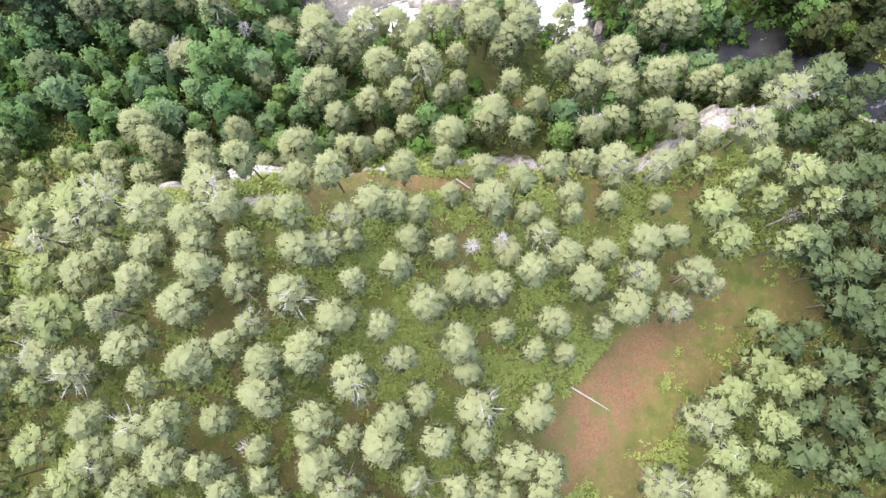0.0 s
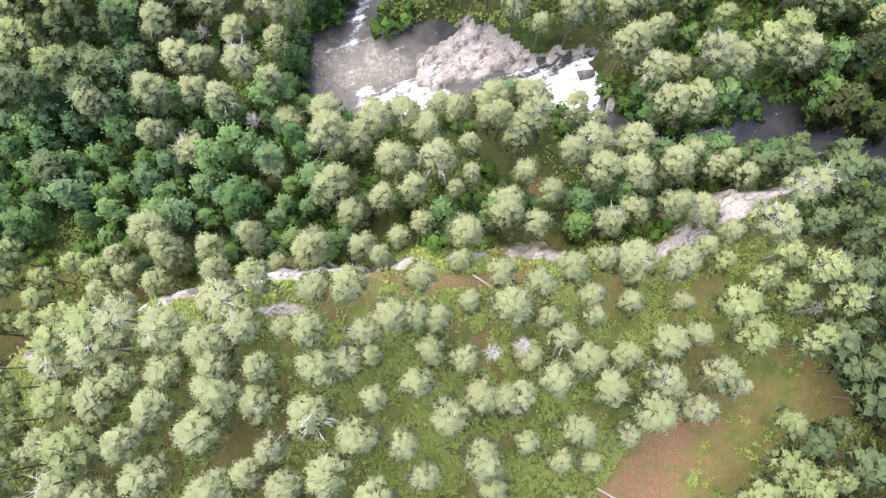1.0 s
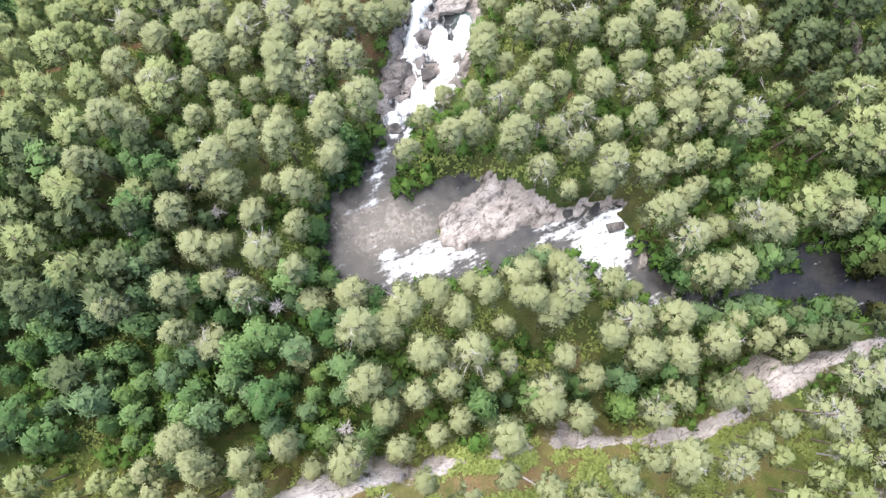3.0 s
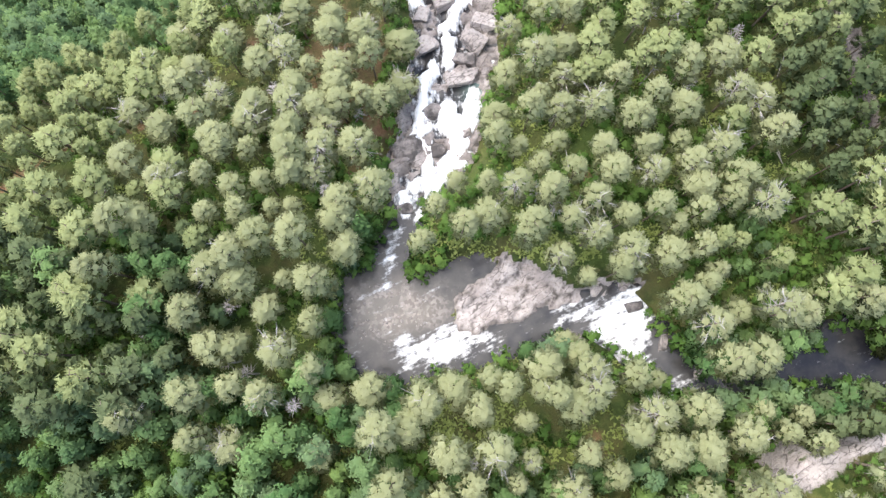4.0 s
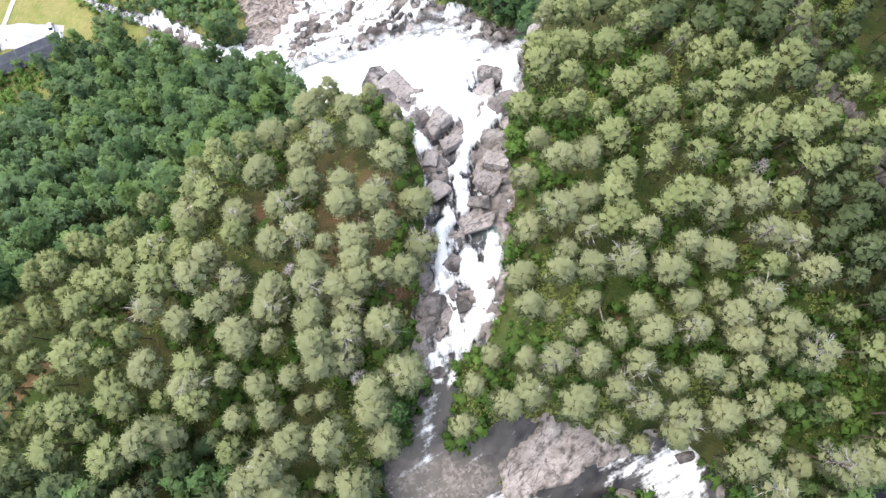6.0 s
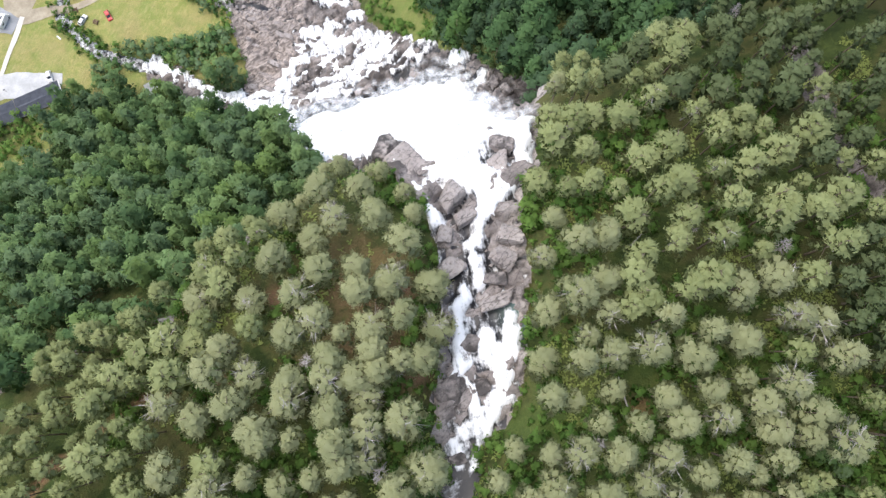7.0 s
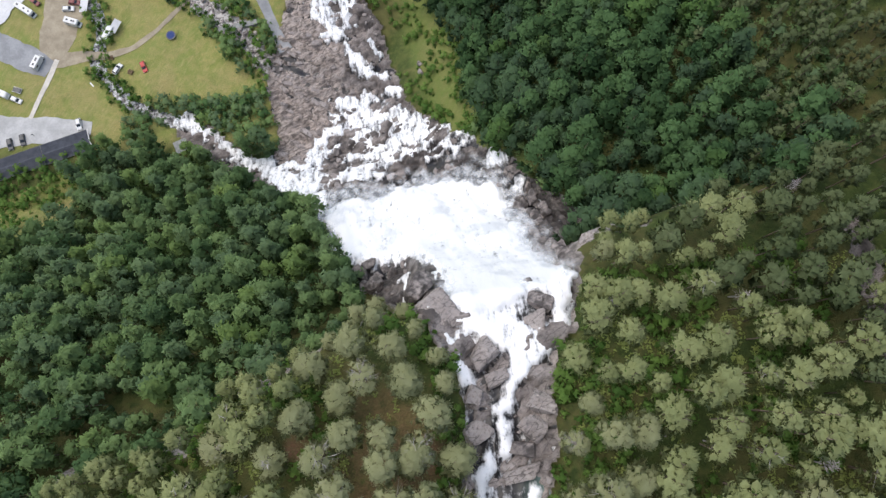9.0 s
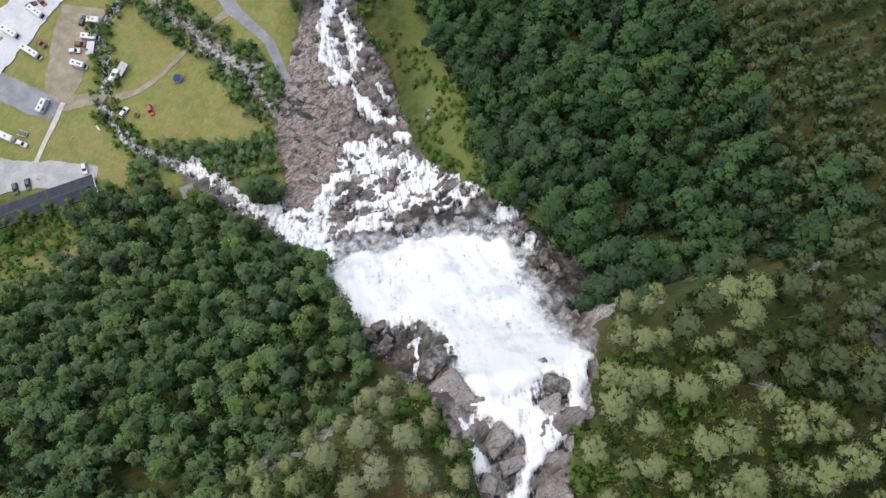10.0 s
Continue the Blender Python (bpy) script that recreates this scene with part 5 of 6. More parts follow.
# plain woods beyond the sight of the flight
DISTANT = [tree_kind(170 + k, MID_PINE, BARK, 13.5, 2.6, 0.34, 6, 6, 1.6, 0.8, 0.8, 2) for k in range(3)]
outside = spread(((-190, 200, -90, 175), lambda x, y: (land(x, y)["rim"] < 0) & (land(x, y)["rock"] < 0.7) & clear_of_water(x, y) & ((x < -88) | (x > 92) | (y < -28))), 5.6, 850, 8)
wood("distant_pine_wood", DISTANT, outside, "dense pine wood covering the surrounding hills", "wood", rng, (0.9, 1.4))
birches = spread(((-175, 120, 30, 300), birch_rule), 3.7, 4000, 2)
birches += [(-28.5, 70), (-29, 65.5), (-27.5, 75), (-24.5, 80), (-22, 84.5), (-27, 61), (37, 48.4), (41, 48), (44.5, 49.4), (48, 48.2), (52, 48.6), (56, 48), (43, 58.6), (47.5, 59.5), (36, 57), (12, 60.5), (9, 61.6), (5, 61.2)]
birches.sort(key=lambda p: (p[0] + 15) ** 2 + (p[1] - 62) ** 2)
for k, (x, y) in enumerate(birches[:280]):
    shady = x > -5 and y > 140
    plant("shaded_birch_tree" if shady else "birch_tree", (SHADED_BIRCHES if shady else BIRCHES if y > 105 else FINE_BIRCHES)[k % 4], x, y, rng.choice((0.75, 0.95, 1.15, 1.35)) * rng.uniform(0.85, 1.15), rng.uniform(0, 360), "deep green birch with a broad dense crown, slope shade in its leaf colour" if shady else "leafy dark green birch with a dense lumpy crown", "tree", "broadleaved trees of the slope")
# These trees wear the darkened birch leaves that stand for slope shade.
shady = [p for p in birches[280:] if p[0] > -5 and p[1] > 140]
wood("birch_wood", BIRCHES, [p for p in birches[280:] if p not in shady], "dense dark green broadleaved wood on the valley side", "wood", rng, (0.8, 1.6))
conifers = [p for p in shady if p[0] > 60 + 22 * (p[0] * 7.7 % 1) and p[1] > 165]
wood("valley_conifer_wood", VALLEY_CONIFERS, conifers, "dark grey-green conifers on the valley side, shade put into their colour", "wood", rng, (0.7, 1.0))
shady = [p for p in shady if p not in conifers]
wood("alder_wood", SHADED_BIRCHES, shady, "deep green birch wood on the valley side, shade put into its leaf colour", "wood", rng, (0.9, 1.65))


def bush_rule(x, y):
    g = land(x, y)
    green = fractal(x, y, 9, 2, 63)
    ok = clear_of_water(x, y, 0.6) & (g["rim"] < 2) & (g["red"] < 0.6) & (y > 33)
    ok = ok & (g["rock"] < 0.5) & ~((x > -8) & (x < 32) & (y > 66) & (y < 82))
    return ok & ((green > np.where(y < 100, -0.12, 0.08)) | ((x > 33) & (x < 72) & (y > 55) & (y < 88)) | (g["d"] < g["w"] + 5))


def valley_bush_rule(x, y):
    g = land(x, y)
    dr, _, _ = along(x, y, RUBBLE)
    strip = (x > -24 + 0.3 * (245 - y)) & (x < 14) & (y > 195)
    patch = inside(x, y, [(-160, 222), (-160, 196), (-140, 200), (-128, 212), (-118, 224), (-124, 226)])
    return ~g["apron"] & (g["rim"] > 20) & (((dr > 1.5) & (dr < 6) & (y > 240)) | (strip & (fractal(x, y, 9, 2, 33) > 0.25)) | patch | ((g["db"] < 4) & (y > 240)))


def thicket_rule(x, y):
    g = land(x, y)
    grove = inside(x, y, [(-112, 236), (-106, 240), (-97, 242), (-85, 240), (-72, 239), (-66, 242), (-61, 238), (-59, 228), (-66, 222), (-80, 228), (-90, 238), (-97, 232), (-112, 228)])
    dr, wr, _ = along(x, y, RUBBLE)
    edge = (np.abs(dr - wr - 2) < 1.8) & (y > 248) & (fractal(x, y, 8, 2, 37) > -0.2)
    return ~g["apron"] & (g["db"] > g["wb"] + 0.8) & (g["shingle"] < 0.5) & (grove | edge)


bushes = spread(((-75, 75, 33, 150), bush_rule), 1.9, 1500, 3)
bushes += spread(((-165, 16, 190, 300), valley_bush_rule), 2.3, 450, 4)
wood("bushes", BUSHES, bushes, "bright green birch and willow scrub under the pines", "scrub", rng, (0.6, 1.8))
scrub = spread(((-150, 90, 150, 240), lambda x, y: birch_rule(x, y) & (land(x, y)["rim"] > 1.5)), 3.4, 700, 14)
wood("slope_scrub", [dict(kind, leaves=SLOPE_BIRCH) for kind in BUSHES], scrub, "low leafy scrub between the trees of the valley side", "scrub", rng, (1.2, 2.6))
thicket = spread(((-130, -40, 220, 310), thicket_rule), 2.2, 400, 6)
wood("thicket", [dict(kind, leaves=BIRCH) for kind in BUSHES], thicket, "low leafy green thicket beside the camp meadow and brook", "thicket", rng, (1.3, 2.6))


def undergrowth():
    """Low leafy plants, too many to count."""
    r = np.random.default_rng(9)
    x, y = r.uniform(-70, 80, 110000), r.uniform(-26, 150, 110000)
    x[:50000], y[:50000] = r.uniform(-55, 55, 50000), r.uniform(-26, 33, 50000)
    g = land(x, y)
    want = (0.8 * fractal(x, y, 8, 3, 65) + 0.55 * fractal(x, y, 2.6, 2, 67) + 0.55 * g["lush"] + 0.2 * (y < 33) + 0.2 * r.normal(size=len(x)) > 0.38) & clear_of_water(x, y, 0.4) & (g["rim"] < 0) & (g["red"] < 0.5) & (g["rock"] < 0.4)
    want &= r.uniform(size=len(x)) > 1.1 * np.maximum(np.maximum(hump(x, y, 38, 12, 15, 16), hump(x, y, 48, 9, 14, 14)), hump(x, y, 27, -18, 9, 10))
    x, y, z = x[want][:24000], y[want][:24000], g["z"][want][:24000]
    V = []
    for k in range(6):
        off = r.normal(size=(len(x), 3)) * (0.32, 0.32, 0.12)
        c = np.stack([x, y, z + 0.25], 1) + off
        V.append(leaf_sprays(c, np.tile((0.0, 0.0, 1.0), (len(x), 1)), 0.34, r, 0.5))
    V = np.concatenate(V)
    tagged(new("undergrowth", sheet("undergrowth", V, sprays(V), HERBS, {}, False)), "low bright green ferns and berry plants on the forest floor", "undergrowth", kind="stuff")


spray()
undergrowth()
for x, y, s in ((65, 57, 1.0), (61, 64, 0.9), (68.5, 65, 1.05), (72, 54, 1.0), (76, 61, 0.9), (66, 48.5, 0.6)):
    plant("spruce_tree", SPRUCES[0], x, y, s, 90 * s + 10 * x, "dark spruce with drooping tiers of needles above the pool", "tree", "spruces above the pool")

SNAG_SPOTS = [(-24, 36.5), (-43.5, 6), (-24.7, -11), (-28.3, -14.5), (51.8, 21.5), (47.8, 27.7), (-16.5, 27.5), (4.6, 17.3), (8.5, 16.5), (-3.9, 17.7), (37.7, 81.7), (-45, 101), (-44, 64.5),
              (30.8, 117.2), (31.4, 107.6), (9.3, 87.2), (-34, 57), (-56, 69.7), (-44, 74), (42.6, 141.4), (59, 161), (-68, 115), (-41, 62), (-53, 98.3), (-64.5, 95.5), (-54.4, 106.9), (-25.4, 92.2), (-20.2, 107.2), (33.9, 118), (-43.5, 123.4), (-49, 118), (-57, 114), (20.7, 143.6), (38, 104), (47, 112), (-36, 111), (12, 84), (-6, 45)]
for k, (x, y) in enumerate(SNAG_SPOTS):
    snag = new("dead_tree", SNAGS[k % 3])
    snag.matrix_basis = pose(x, y, ground_z(x, y) - 0.1, rng.uniform(-7, 7), rng.uniform(-7, 7), rng.uniform(0, 360)) @ Matrix.Diagonal((1, 1, rng.uniform(0.9, 1.15), 1))
    tagged(snag, "bleached dead pine with bare grey branches", "dead tree", "dead pines")


def log(x0, y0, x1, y1, thick=0.16):
    """A fallen trunk lying on the ground between two places."""
    z0, z1 = ground_z(x0, y0), ground_z(x1, y1)
    a, b = Vector((x0, y0, z0 + thick * 0.8)), Vector((x1, y1, z1 + thick * 0.8))
    V, F = stem_arrays(np.random.default_rng(int(abs(x0 * 10))), (b - a).length, thick, 5, 0.9, 7, 0.4)
    ob = new("fallen_log", sheet("fallen_log", V, F, DEADWOOD, {}))
    ob.matrix_basis = Matrix.Translation(a) @ (b - a).to_track_quat("Z", "Y").to_matrix().to_4x4()
    tagged(ob, "bleached fallen pine trunk lying on the ground", "log", "fallen trunks")


for ends in ((20, -4.2, 25.6, -7.6), (-59.3, 18.5, -58.7, 14.7), (55.8, 97.4, 67, 90.8), (52.9, 95, 53.5, 90.7), (-29.6, 69, -30.2, 61), (57.9, 109.8, 55.8, 105.7), (53.2, 93.4, 54.1, 88.7), (16.2, 92.5, 16.5, 97.5), (2.5, 28, 6, 25.5), (25, 119, 29, 122)):
    log(*ends)


def boulder(x, y, top, wide, deep, high, turn, seed, label, fine=4):
    """A block of rock with split faces and worn edges."""
    r = np.random.default_rng(seed)
    bm = bmesh.new()
    bmesh.ops.create_icosphere(bm, subdivisions=fine, radius=1.0)
    planes = np.concatenate([np.vstack([np.eye(3), -np.eye(3)]) + 0.22 * r.normal(size=(6, 3)), r.normal(size=(5, 3))])
    planes /= np.linalg.norm(planes, axis=1)[:, None]
    reach = np.concatenate([r.uniform(0.52, 0.68, 6), r.uniform(0.58, 0.8, 5)])
    for v in bm.verts:
        n = np.array(v.co.normalized())
        dots = planes @ n
        far = np.min(np.where(dots > 0.15, reach / np.maximum(dots, 0.15), 9.0))
        far = min(far, 1.15)
        layer = (n[2] * 1.3 + 0.5 * n[0]) * far * 3.2
        far *= 1 + 0.07 * (layer - math.floor(layer) - 0.5) + 0.05 * noise.fractal(v.co * 3.0 + Vector((seed, 0, 0)), 0.6, 2.0, 4)
        v.co = Vector((n[0] * wide, n[1] * deep, n[2] * high)) * far * 0.5
    me = bpy.data.meshes.new("boulder")
    bm.to_mesh(me)
    bm.free()
    me.materials.append(WET_ROCK if "wet" in label or "dark" in label or "black" in label else ROCK)
    ob = new("boulder", me)
    ob.matrix_basis = pose(x, y, top - high * 0.42, 0, 0, turn)
    tagged(ob, label, "boulder", "rocks in the river")


boulder(-12, 146, 107.5, 13, 11, 9, 20, 1, "huge split grey boulder at the brink of the waterfall")
boulder(-4.2, 136.8, 110.6, 8, 6, 7, 38, 2, "pale grey boulder standing in the white cascade")
boulder(-2.2, 132.4, 109.8, 6.5, 4.5, 5, 15, 66, "cracked pink-grey slab in the white cascade")
boulder(6.7, 141.8, 108.4, 6, 5.6, 7, 12, 3, "cracked reddish boulder at the brink of the waterfall")
boulder(7.9, 146.0, 107.6, 6.4, 5.4, 8, -20, 64, "dark wet boulder at the brink of the waterfall")
boulder(7.0, 149.4, 104.2, 5, 4, 8, 30, 65, "black wet rock washed by the waterfall")
boulder(-15, 152, 101, 9, 6, 9, 30, 14, "dark wet boulder below the brink")
boulder(4.7, 127, 111.2, 5.5, 6.5, 5, 70, 4, "pale pink-grey slab on the bank of the cascade")
boulder(-0.6, 115, 112.0, 9.5, 4.2, 3.4, 12, 5, "low grey slab lying across the cascade")
boulder(0.6, 119.2, 111.2, 7.5, 4, 3.4, -15, 31, "dark split slab across the cascade")
boulder(3.2, 122.6, 111.6, 6, 6, 4, 35, 32, "pale grey block on the bank of the cascade")
boulder(-7.8, 123, 110.6, 6.5, 5.5, 4, 30, 6, "grey rock dividing the cascade")
boulder(-6.9, 130, 110.2, 5, 4.5, 4, 60, 33, "rounded grey rock in the cascade")
boulder(-12.7, 101, 114.0, 9, 7, 3.4, 25, 34, "broad dark slab wet with running water")
boulder(-15.8, 95, 115.0, 6, 5, 3, 70, 35, "cracked grey slab at the stream bank")
boulder(-13.8, 89.4, 115.2, 4.5, 3.6, 2.6, 10, 36, "wet brown slab where the stream narrows")
boulder(-6.8, 108.5, 112.8, 4.6, 5, 3, 45, 37, "dark wet rock in the white water")
boulder(-6.6, 100.4, 113.6, 4, 4, 2.4, 15, 38, "dark wet rock in the white water")
boulder(24.8, 67.2, 119.0, 4.4, 2.6, 2.4, 10, 41, "black wet rock in the small falls")
boulder(28.6, 60.8, 120.0, 2.6, 6, 3.4, -10, 42, "brown wet boulder beside the small falls")
boulder(13.2, 62.6, 118.3, 6, 4, 3.4, -35, 43, "brown rock wall beside the small falls")
boulder(33.6, 54.6, 121.2, 3.2, 2.4, 2.2, 20, 44, "rounded pale boulder at the pool outlet")
boulder(36.4, 55.4, 121.4, 2.6, 2.0, 2.0, 60, 46, "small pale boulder at the pool outlet")
boulder(-26.5, 157.8, 68, 6, 4.5, 6, 30, 47, "black wet boulder beside the falling water")
boulder(-30, 162.5, 62, 7, 4, 5, -30, 48, "dark grey slab beside the falling water")
boulder(-28, 164.5, 60, 5, 4, 5, 10, 8, "black wet boulder beside the falling water")
boulder(-29, 191, 29.5, 5.5, 5, 5, 40, 9, "rust brown boulder below the waterfall")
boulder(-35, 190, 27, 6, 4.5, 4, 80, 10, "grey boulder below the waterfall")
boulder(-42, 193, 23, 5, 4, 4, 15, 11, "dark grey boulder below the waterfall")
boulder(-45.8, 135.6, 108.6, 9.5, 5, 5, 25, 61, "pale grey outcrop at the rim of the wood")
boulder(-41.5, 138.5, 106.2, 4, 3, 3, -10, 62, "cracked grey outcrop at the rim of the wood")
boulder(24.4, 158.6, 97.5, 9, 5, 5, 15, 63, "mossy grey outcrop beside the great fall")
boulder(40, 56.5, 121.8, 4, 2.5, 2.5, 60, 15, "rounded pale boulder at the pool outlet")
for k in range(30):
    x, y = (rng.uniform(-9, 6), rng.uniform(95, 143)) if k % 5 == 0 else (rng.uniform(-45, -2), rng.uniform(190, 240))
    s = rng.uniform(1.0, 2.6)
    if white_water(np.array([x]), np.array([y]))[1][0] > 0.4:
        continue
    boulder(x, y, ground_z(x, y) + 0.55 * s, s * 1.3, s, s * 0.9, rng.uniform(0, 360), 40 + k, "grey rock wet with spray in the river bed", 3)


for k in range(180):
    if k >= 110:
        y = rng.uniform(155, 190)
        x = 15.6 + rng.normal() * 1.9
    elif k < 60:
        x, y = rng.uniform(-48, -2), rng.uniform(190, 226)
    elif k < 88:
        t = rng.uniform(0, 1)
        x, y = -8 + 27 * t + rng.normal() * 2.0, 207 - 38 * t + rng.normal() * 2.5
    else:
        x, y = rng.uniform(-37, -17), rng.uniform(150, 170)
    strand, body = white_water(np.array([x]), np.array([y]))
    if max(strand[0], body[0]) > 0.75 or not land(np.array([x]), np.array([y]))["apron"][0]:
        continue
    s = rng.uniform(1.6, 3.6)
    boulder(x, y, ground_z(x, y) + 0.5 * s, s * rng.uniform(1.1, 1.8), s, s, rng.uniform(0, 360), 200 + k, ("dark wet block of rock under the waterfall", "rust brown block of rock under the waterfall", "black wet rock beside the white water")[k % 3 if k < 60 else 2 if k >= 110 else 2 * (k % 2)], 3)


for k in range(46):
    x, y = rng.uniform(-60, -36), rng.uniform(208, 262)
    if not inside(np.array([x]), np.array([y]), RUST)[0]:
        continue
    s = rng.uniform(1.2, 2.4)
    boulder(x, y, ground_z(x, y) + 0.35 * s, s * rng.uniform(2.0, 3.2), s * 1.2, s * 0.8, rng.normal() * 14 - 22, 400 + k, "rust brown layered slab on the rocky river bank", 3)


STONES = []
for k in range(4):
    boulder(-80, 275, 0, 1.0, 0.8, 0.7, 0, 90 + k, "stone", 2)
    STONES.append(bpy.context.scene.collection.objects[-1].data)
    bpy.data.objects.remove(bpy.context.scene.collection.objects[-1])
for k in range(170):
    i = rng.integers(1, len(RUBBLE) - 2)
    t = rng.uniform()
    x, y = (RUBBLE[i][q] * (1 - t) + RUBBLE[i + 1][q] * t + rng.normal() * 2.2 for q in (0, 1))
    s = rng.uniform(0.9, 2.6)
    stone = new("stone", STONES[k % 4])
    stone.matrix_basis = pose(x, y, ground_z(x, y) + 0.12 * s, 0, 0, rng.uniform(0, 360)) @ Matrix.Diagonal((s, s, s, 1))
    tagged(stone, "pale grey stone in the stony old stream bed", "stone", "stones of the old stream bed")
for k in range(150):
    x, y = rng.uniform(-58, -36), rng.uniform(208, 252) if k % 3 else rng.uniform(240, 252)
    x += 0.15 * (230 - y)
    if k >= 100:
        x, y = rng.uniform(-24, -17) - 0.2 * (k - 100), 245 + 1.1 * (k - 100)
    s = rng.uniform(0.5, 1.2) * (1.5 if k % 3 == 0 else 1)
    stone = new("stone", STONES[k % 4])
    stone.matrix_basis = pose(x, y, ground_z(x, y) + 0.08 * s, rng.uniform(-20, 20), 0, rng.uniform(0, 360)) @ Matrix.Diagonal((1.4 * s, s, s, 1))
    tagged(stone, "rust brown stone on the rocky river bank", "stone", "stones of the river bank")
for k in range(70):
    a, d = rng.uniform(0, 6.28), math.sqrt(rng.uniform(0, 1))
    x, y = -19 + 7.5 * d * math.cos(a), 70.5 + 5.5 * d * math.sin(a)
    s = rng.uniform(0.3, 0.9)
    stone = new("stone", STONES[k % 4])
    stone.matrix_basis = pose(x, y, max(ground_z(x, y), 115.9) + 0.02, 0, 0, rng.uniform(0, 360)) @ Matrix.Diagonal((1.3 * s, s, s, 1))
    tagged(stone, "pale stone in the shallow brown pool", "stone", "stones of the shallow pool")


# ---- the camp site on the valley floor ----
WHITE = make_plain("white_paint", (0.72, 0.72, 0.70), (0.82, 0.82, 0.81), 0.8, 0.35, depth=0.003, specular=0.5)
RED = make_plain("red_paint", (0.45, 0.02, 0.02), (0.55, 0.035, 0.03), 0.8, 0.3, depth=0.003, specular=0.5)
MAROON = make_plain("maroon_paint", (0.16, 0.02, 0.025), (0.22, 0.035, 0.035), 0.8, 0.3, depth=0.003, specular=0.5)
SLATE = make_plain("dark_grey_paint", (0.045, 0.05, 0.055), (0.08, 0.085, 0.09), 0.8, 0.35, depth=0.003, specular=0.5)
GLASS = make_plain("tinted_window", (0.02, 0.025, 0.03), (0.035, 0.04, 0.045), 1.0, 0.1, depth=0.001, specular=0.6)
RUBBER = make_plain("black_rubber", (0.015, 0.015, 0.015), (0.03, 0.03, 0.03), 5.0, 0.9)
ROOFING = make_plain("blue_grey_roofing", (0.08, 0.09, 0.115), (0.12, 0.13, 0.16), 0.6, 0.6)
TIMBER = make_plain("brown_timber", (0.12, 0.075, 0.045), (0.22, 0.15, 0.09), 2.0)
PALE_ROOF = make_plain("grey_roof_felt", (0.25, 0.26, 0.24), (0.36, 0.36, 0.34), 1.0)
ASPHALT = make_plain("worn_asphalt", (0.26, 0.265, 0.27), (0.36, 0.365, 0.37), 0.25)
GRAVEL = make_plain("grey_gravel", (0.42, 0.415, 0.40), (0.55, 0.545, 0.53), 0.2, depth=0.08)
CONCRETE = make_plain("pale_concrete", (0.62, 0.62, 0.62), (0.74, 0.74, 0.73), 0.15)
DIRT = make_plain("worn_dirt", (0.31, 0.26, 0.185), (0.43, 0.37, 0.27), 0.3, depth=0.08)
SAND = make_plain("pale_sand_track", (0.58, 0.54, 0.47), (0.72, 0.67, 0.58), 0.4)
BLUE = make_plain("blue_mat", (0.03, 0.05, 0.16), (0.05, 0.08, 0.22), 2.0)


def part(name, bm, material, parent=None, label=""):
    me = bpy.data.meshes.new(name)
    bmesh.ops.recalc_face_normals(bm, faces=bm.faces)
    bm.to_mesh(me)
    bm.free()
    me.materials.append(material)
    ob = new(name, me)
    ob.parent = parent
    if label:
        tagged(ob, label)
    return ob


def prism(profile, half, inset=0.0, bevel=0.0, segments=2):
    """A side outline of (x, z) drawn out across y; inset narrows the upper half."""
    bm = bmesh.new()
    low = min(z for _, z in profile)
    high = max(z for _, z in profile)
    rings = []
    for side in (-1, 1):
        rings.append([bm.verts.new((x, side * (half - inset * (z - low) / (high - low)), z)) for x, z in profile])
    bm.faces.new(rings[0])
    bm.faces.new(rings[1][::-1])
    n = len(profile)
    for k in range(n):
        bm.faces.new((rings[0][k], rings[1][k], rings[1][(k + 1) % n], rings[0][(k + 1) % n]))
    if bevel:
        bmesh.ops.bevel(bm, geom=bm.edges[:], offset=bevel, segments=segments, affect="EDGES", clamp_overlap=True)
    return bm


def block(x0, x1, y0, y1, z0, z1, bevel=0.02):
    bm = bmesh.new()
    bmesh.ops.create_cube(bm, size=1.0, matrix=Matrix.Translation(((x0 + x1) / 2, (y0 + y1) / 2, (z0 + z1) / 2)) @ Matrix.Diagonal((x1 - x0, y1 - y0, z1 - z0, 1)))
    if bevel:
        bmesh.ops.bevel(bm, geom=bm.edges[:], offset=bevel, segments=2, affect="EDGES")
    return bm


def wheel(parent, x, y, radius=0.32):
    bm = bmesh.new()
    bmesh.ops.create_cone(bm, cap_ends=True, segments=16, radius1=radius, radius2=radius, depth=0.2, matrix=Matrix.Translation((x, y, radius)) @ pose(0, 0, 0, 90))
    bmesh.ops.bevel(bm, geom=bm.edges[:], offset=0.03, segments=1, affect="EDGES")
    ob = part("wheel", bm, RUBBER, parent)
    bm = bmesh.new()
    bmesh.ops.create_cone(bm, cap_ends=True, segments=12, radius1=radius * 0.6, radius2=radius * 0.6, depth=0.215, matrix=Matrix.Translation((x, y, radius)) @ pose(0, 0, 0, 90))
    part("rim", bm, PALE_ROOF, ob)


def stand(name, x, y, turn, label, category, group=""):
    base = new(name)
    base.matrix_basis = pose(x, y, ground_z(x, y) + 0.05, 0, 0, turn)
    return tagged(base, label, category, group)


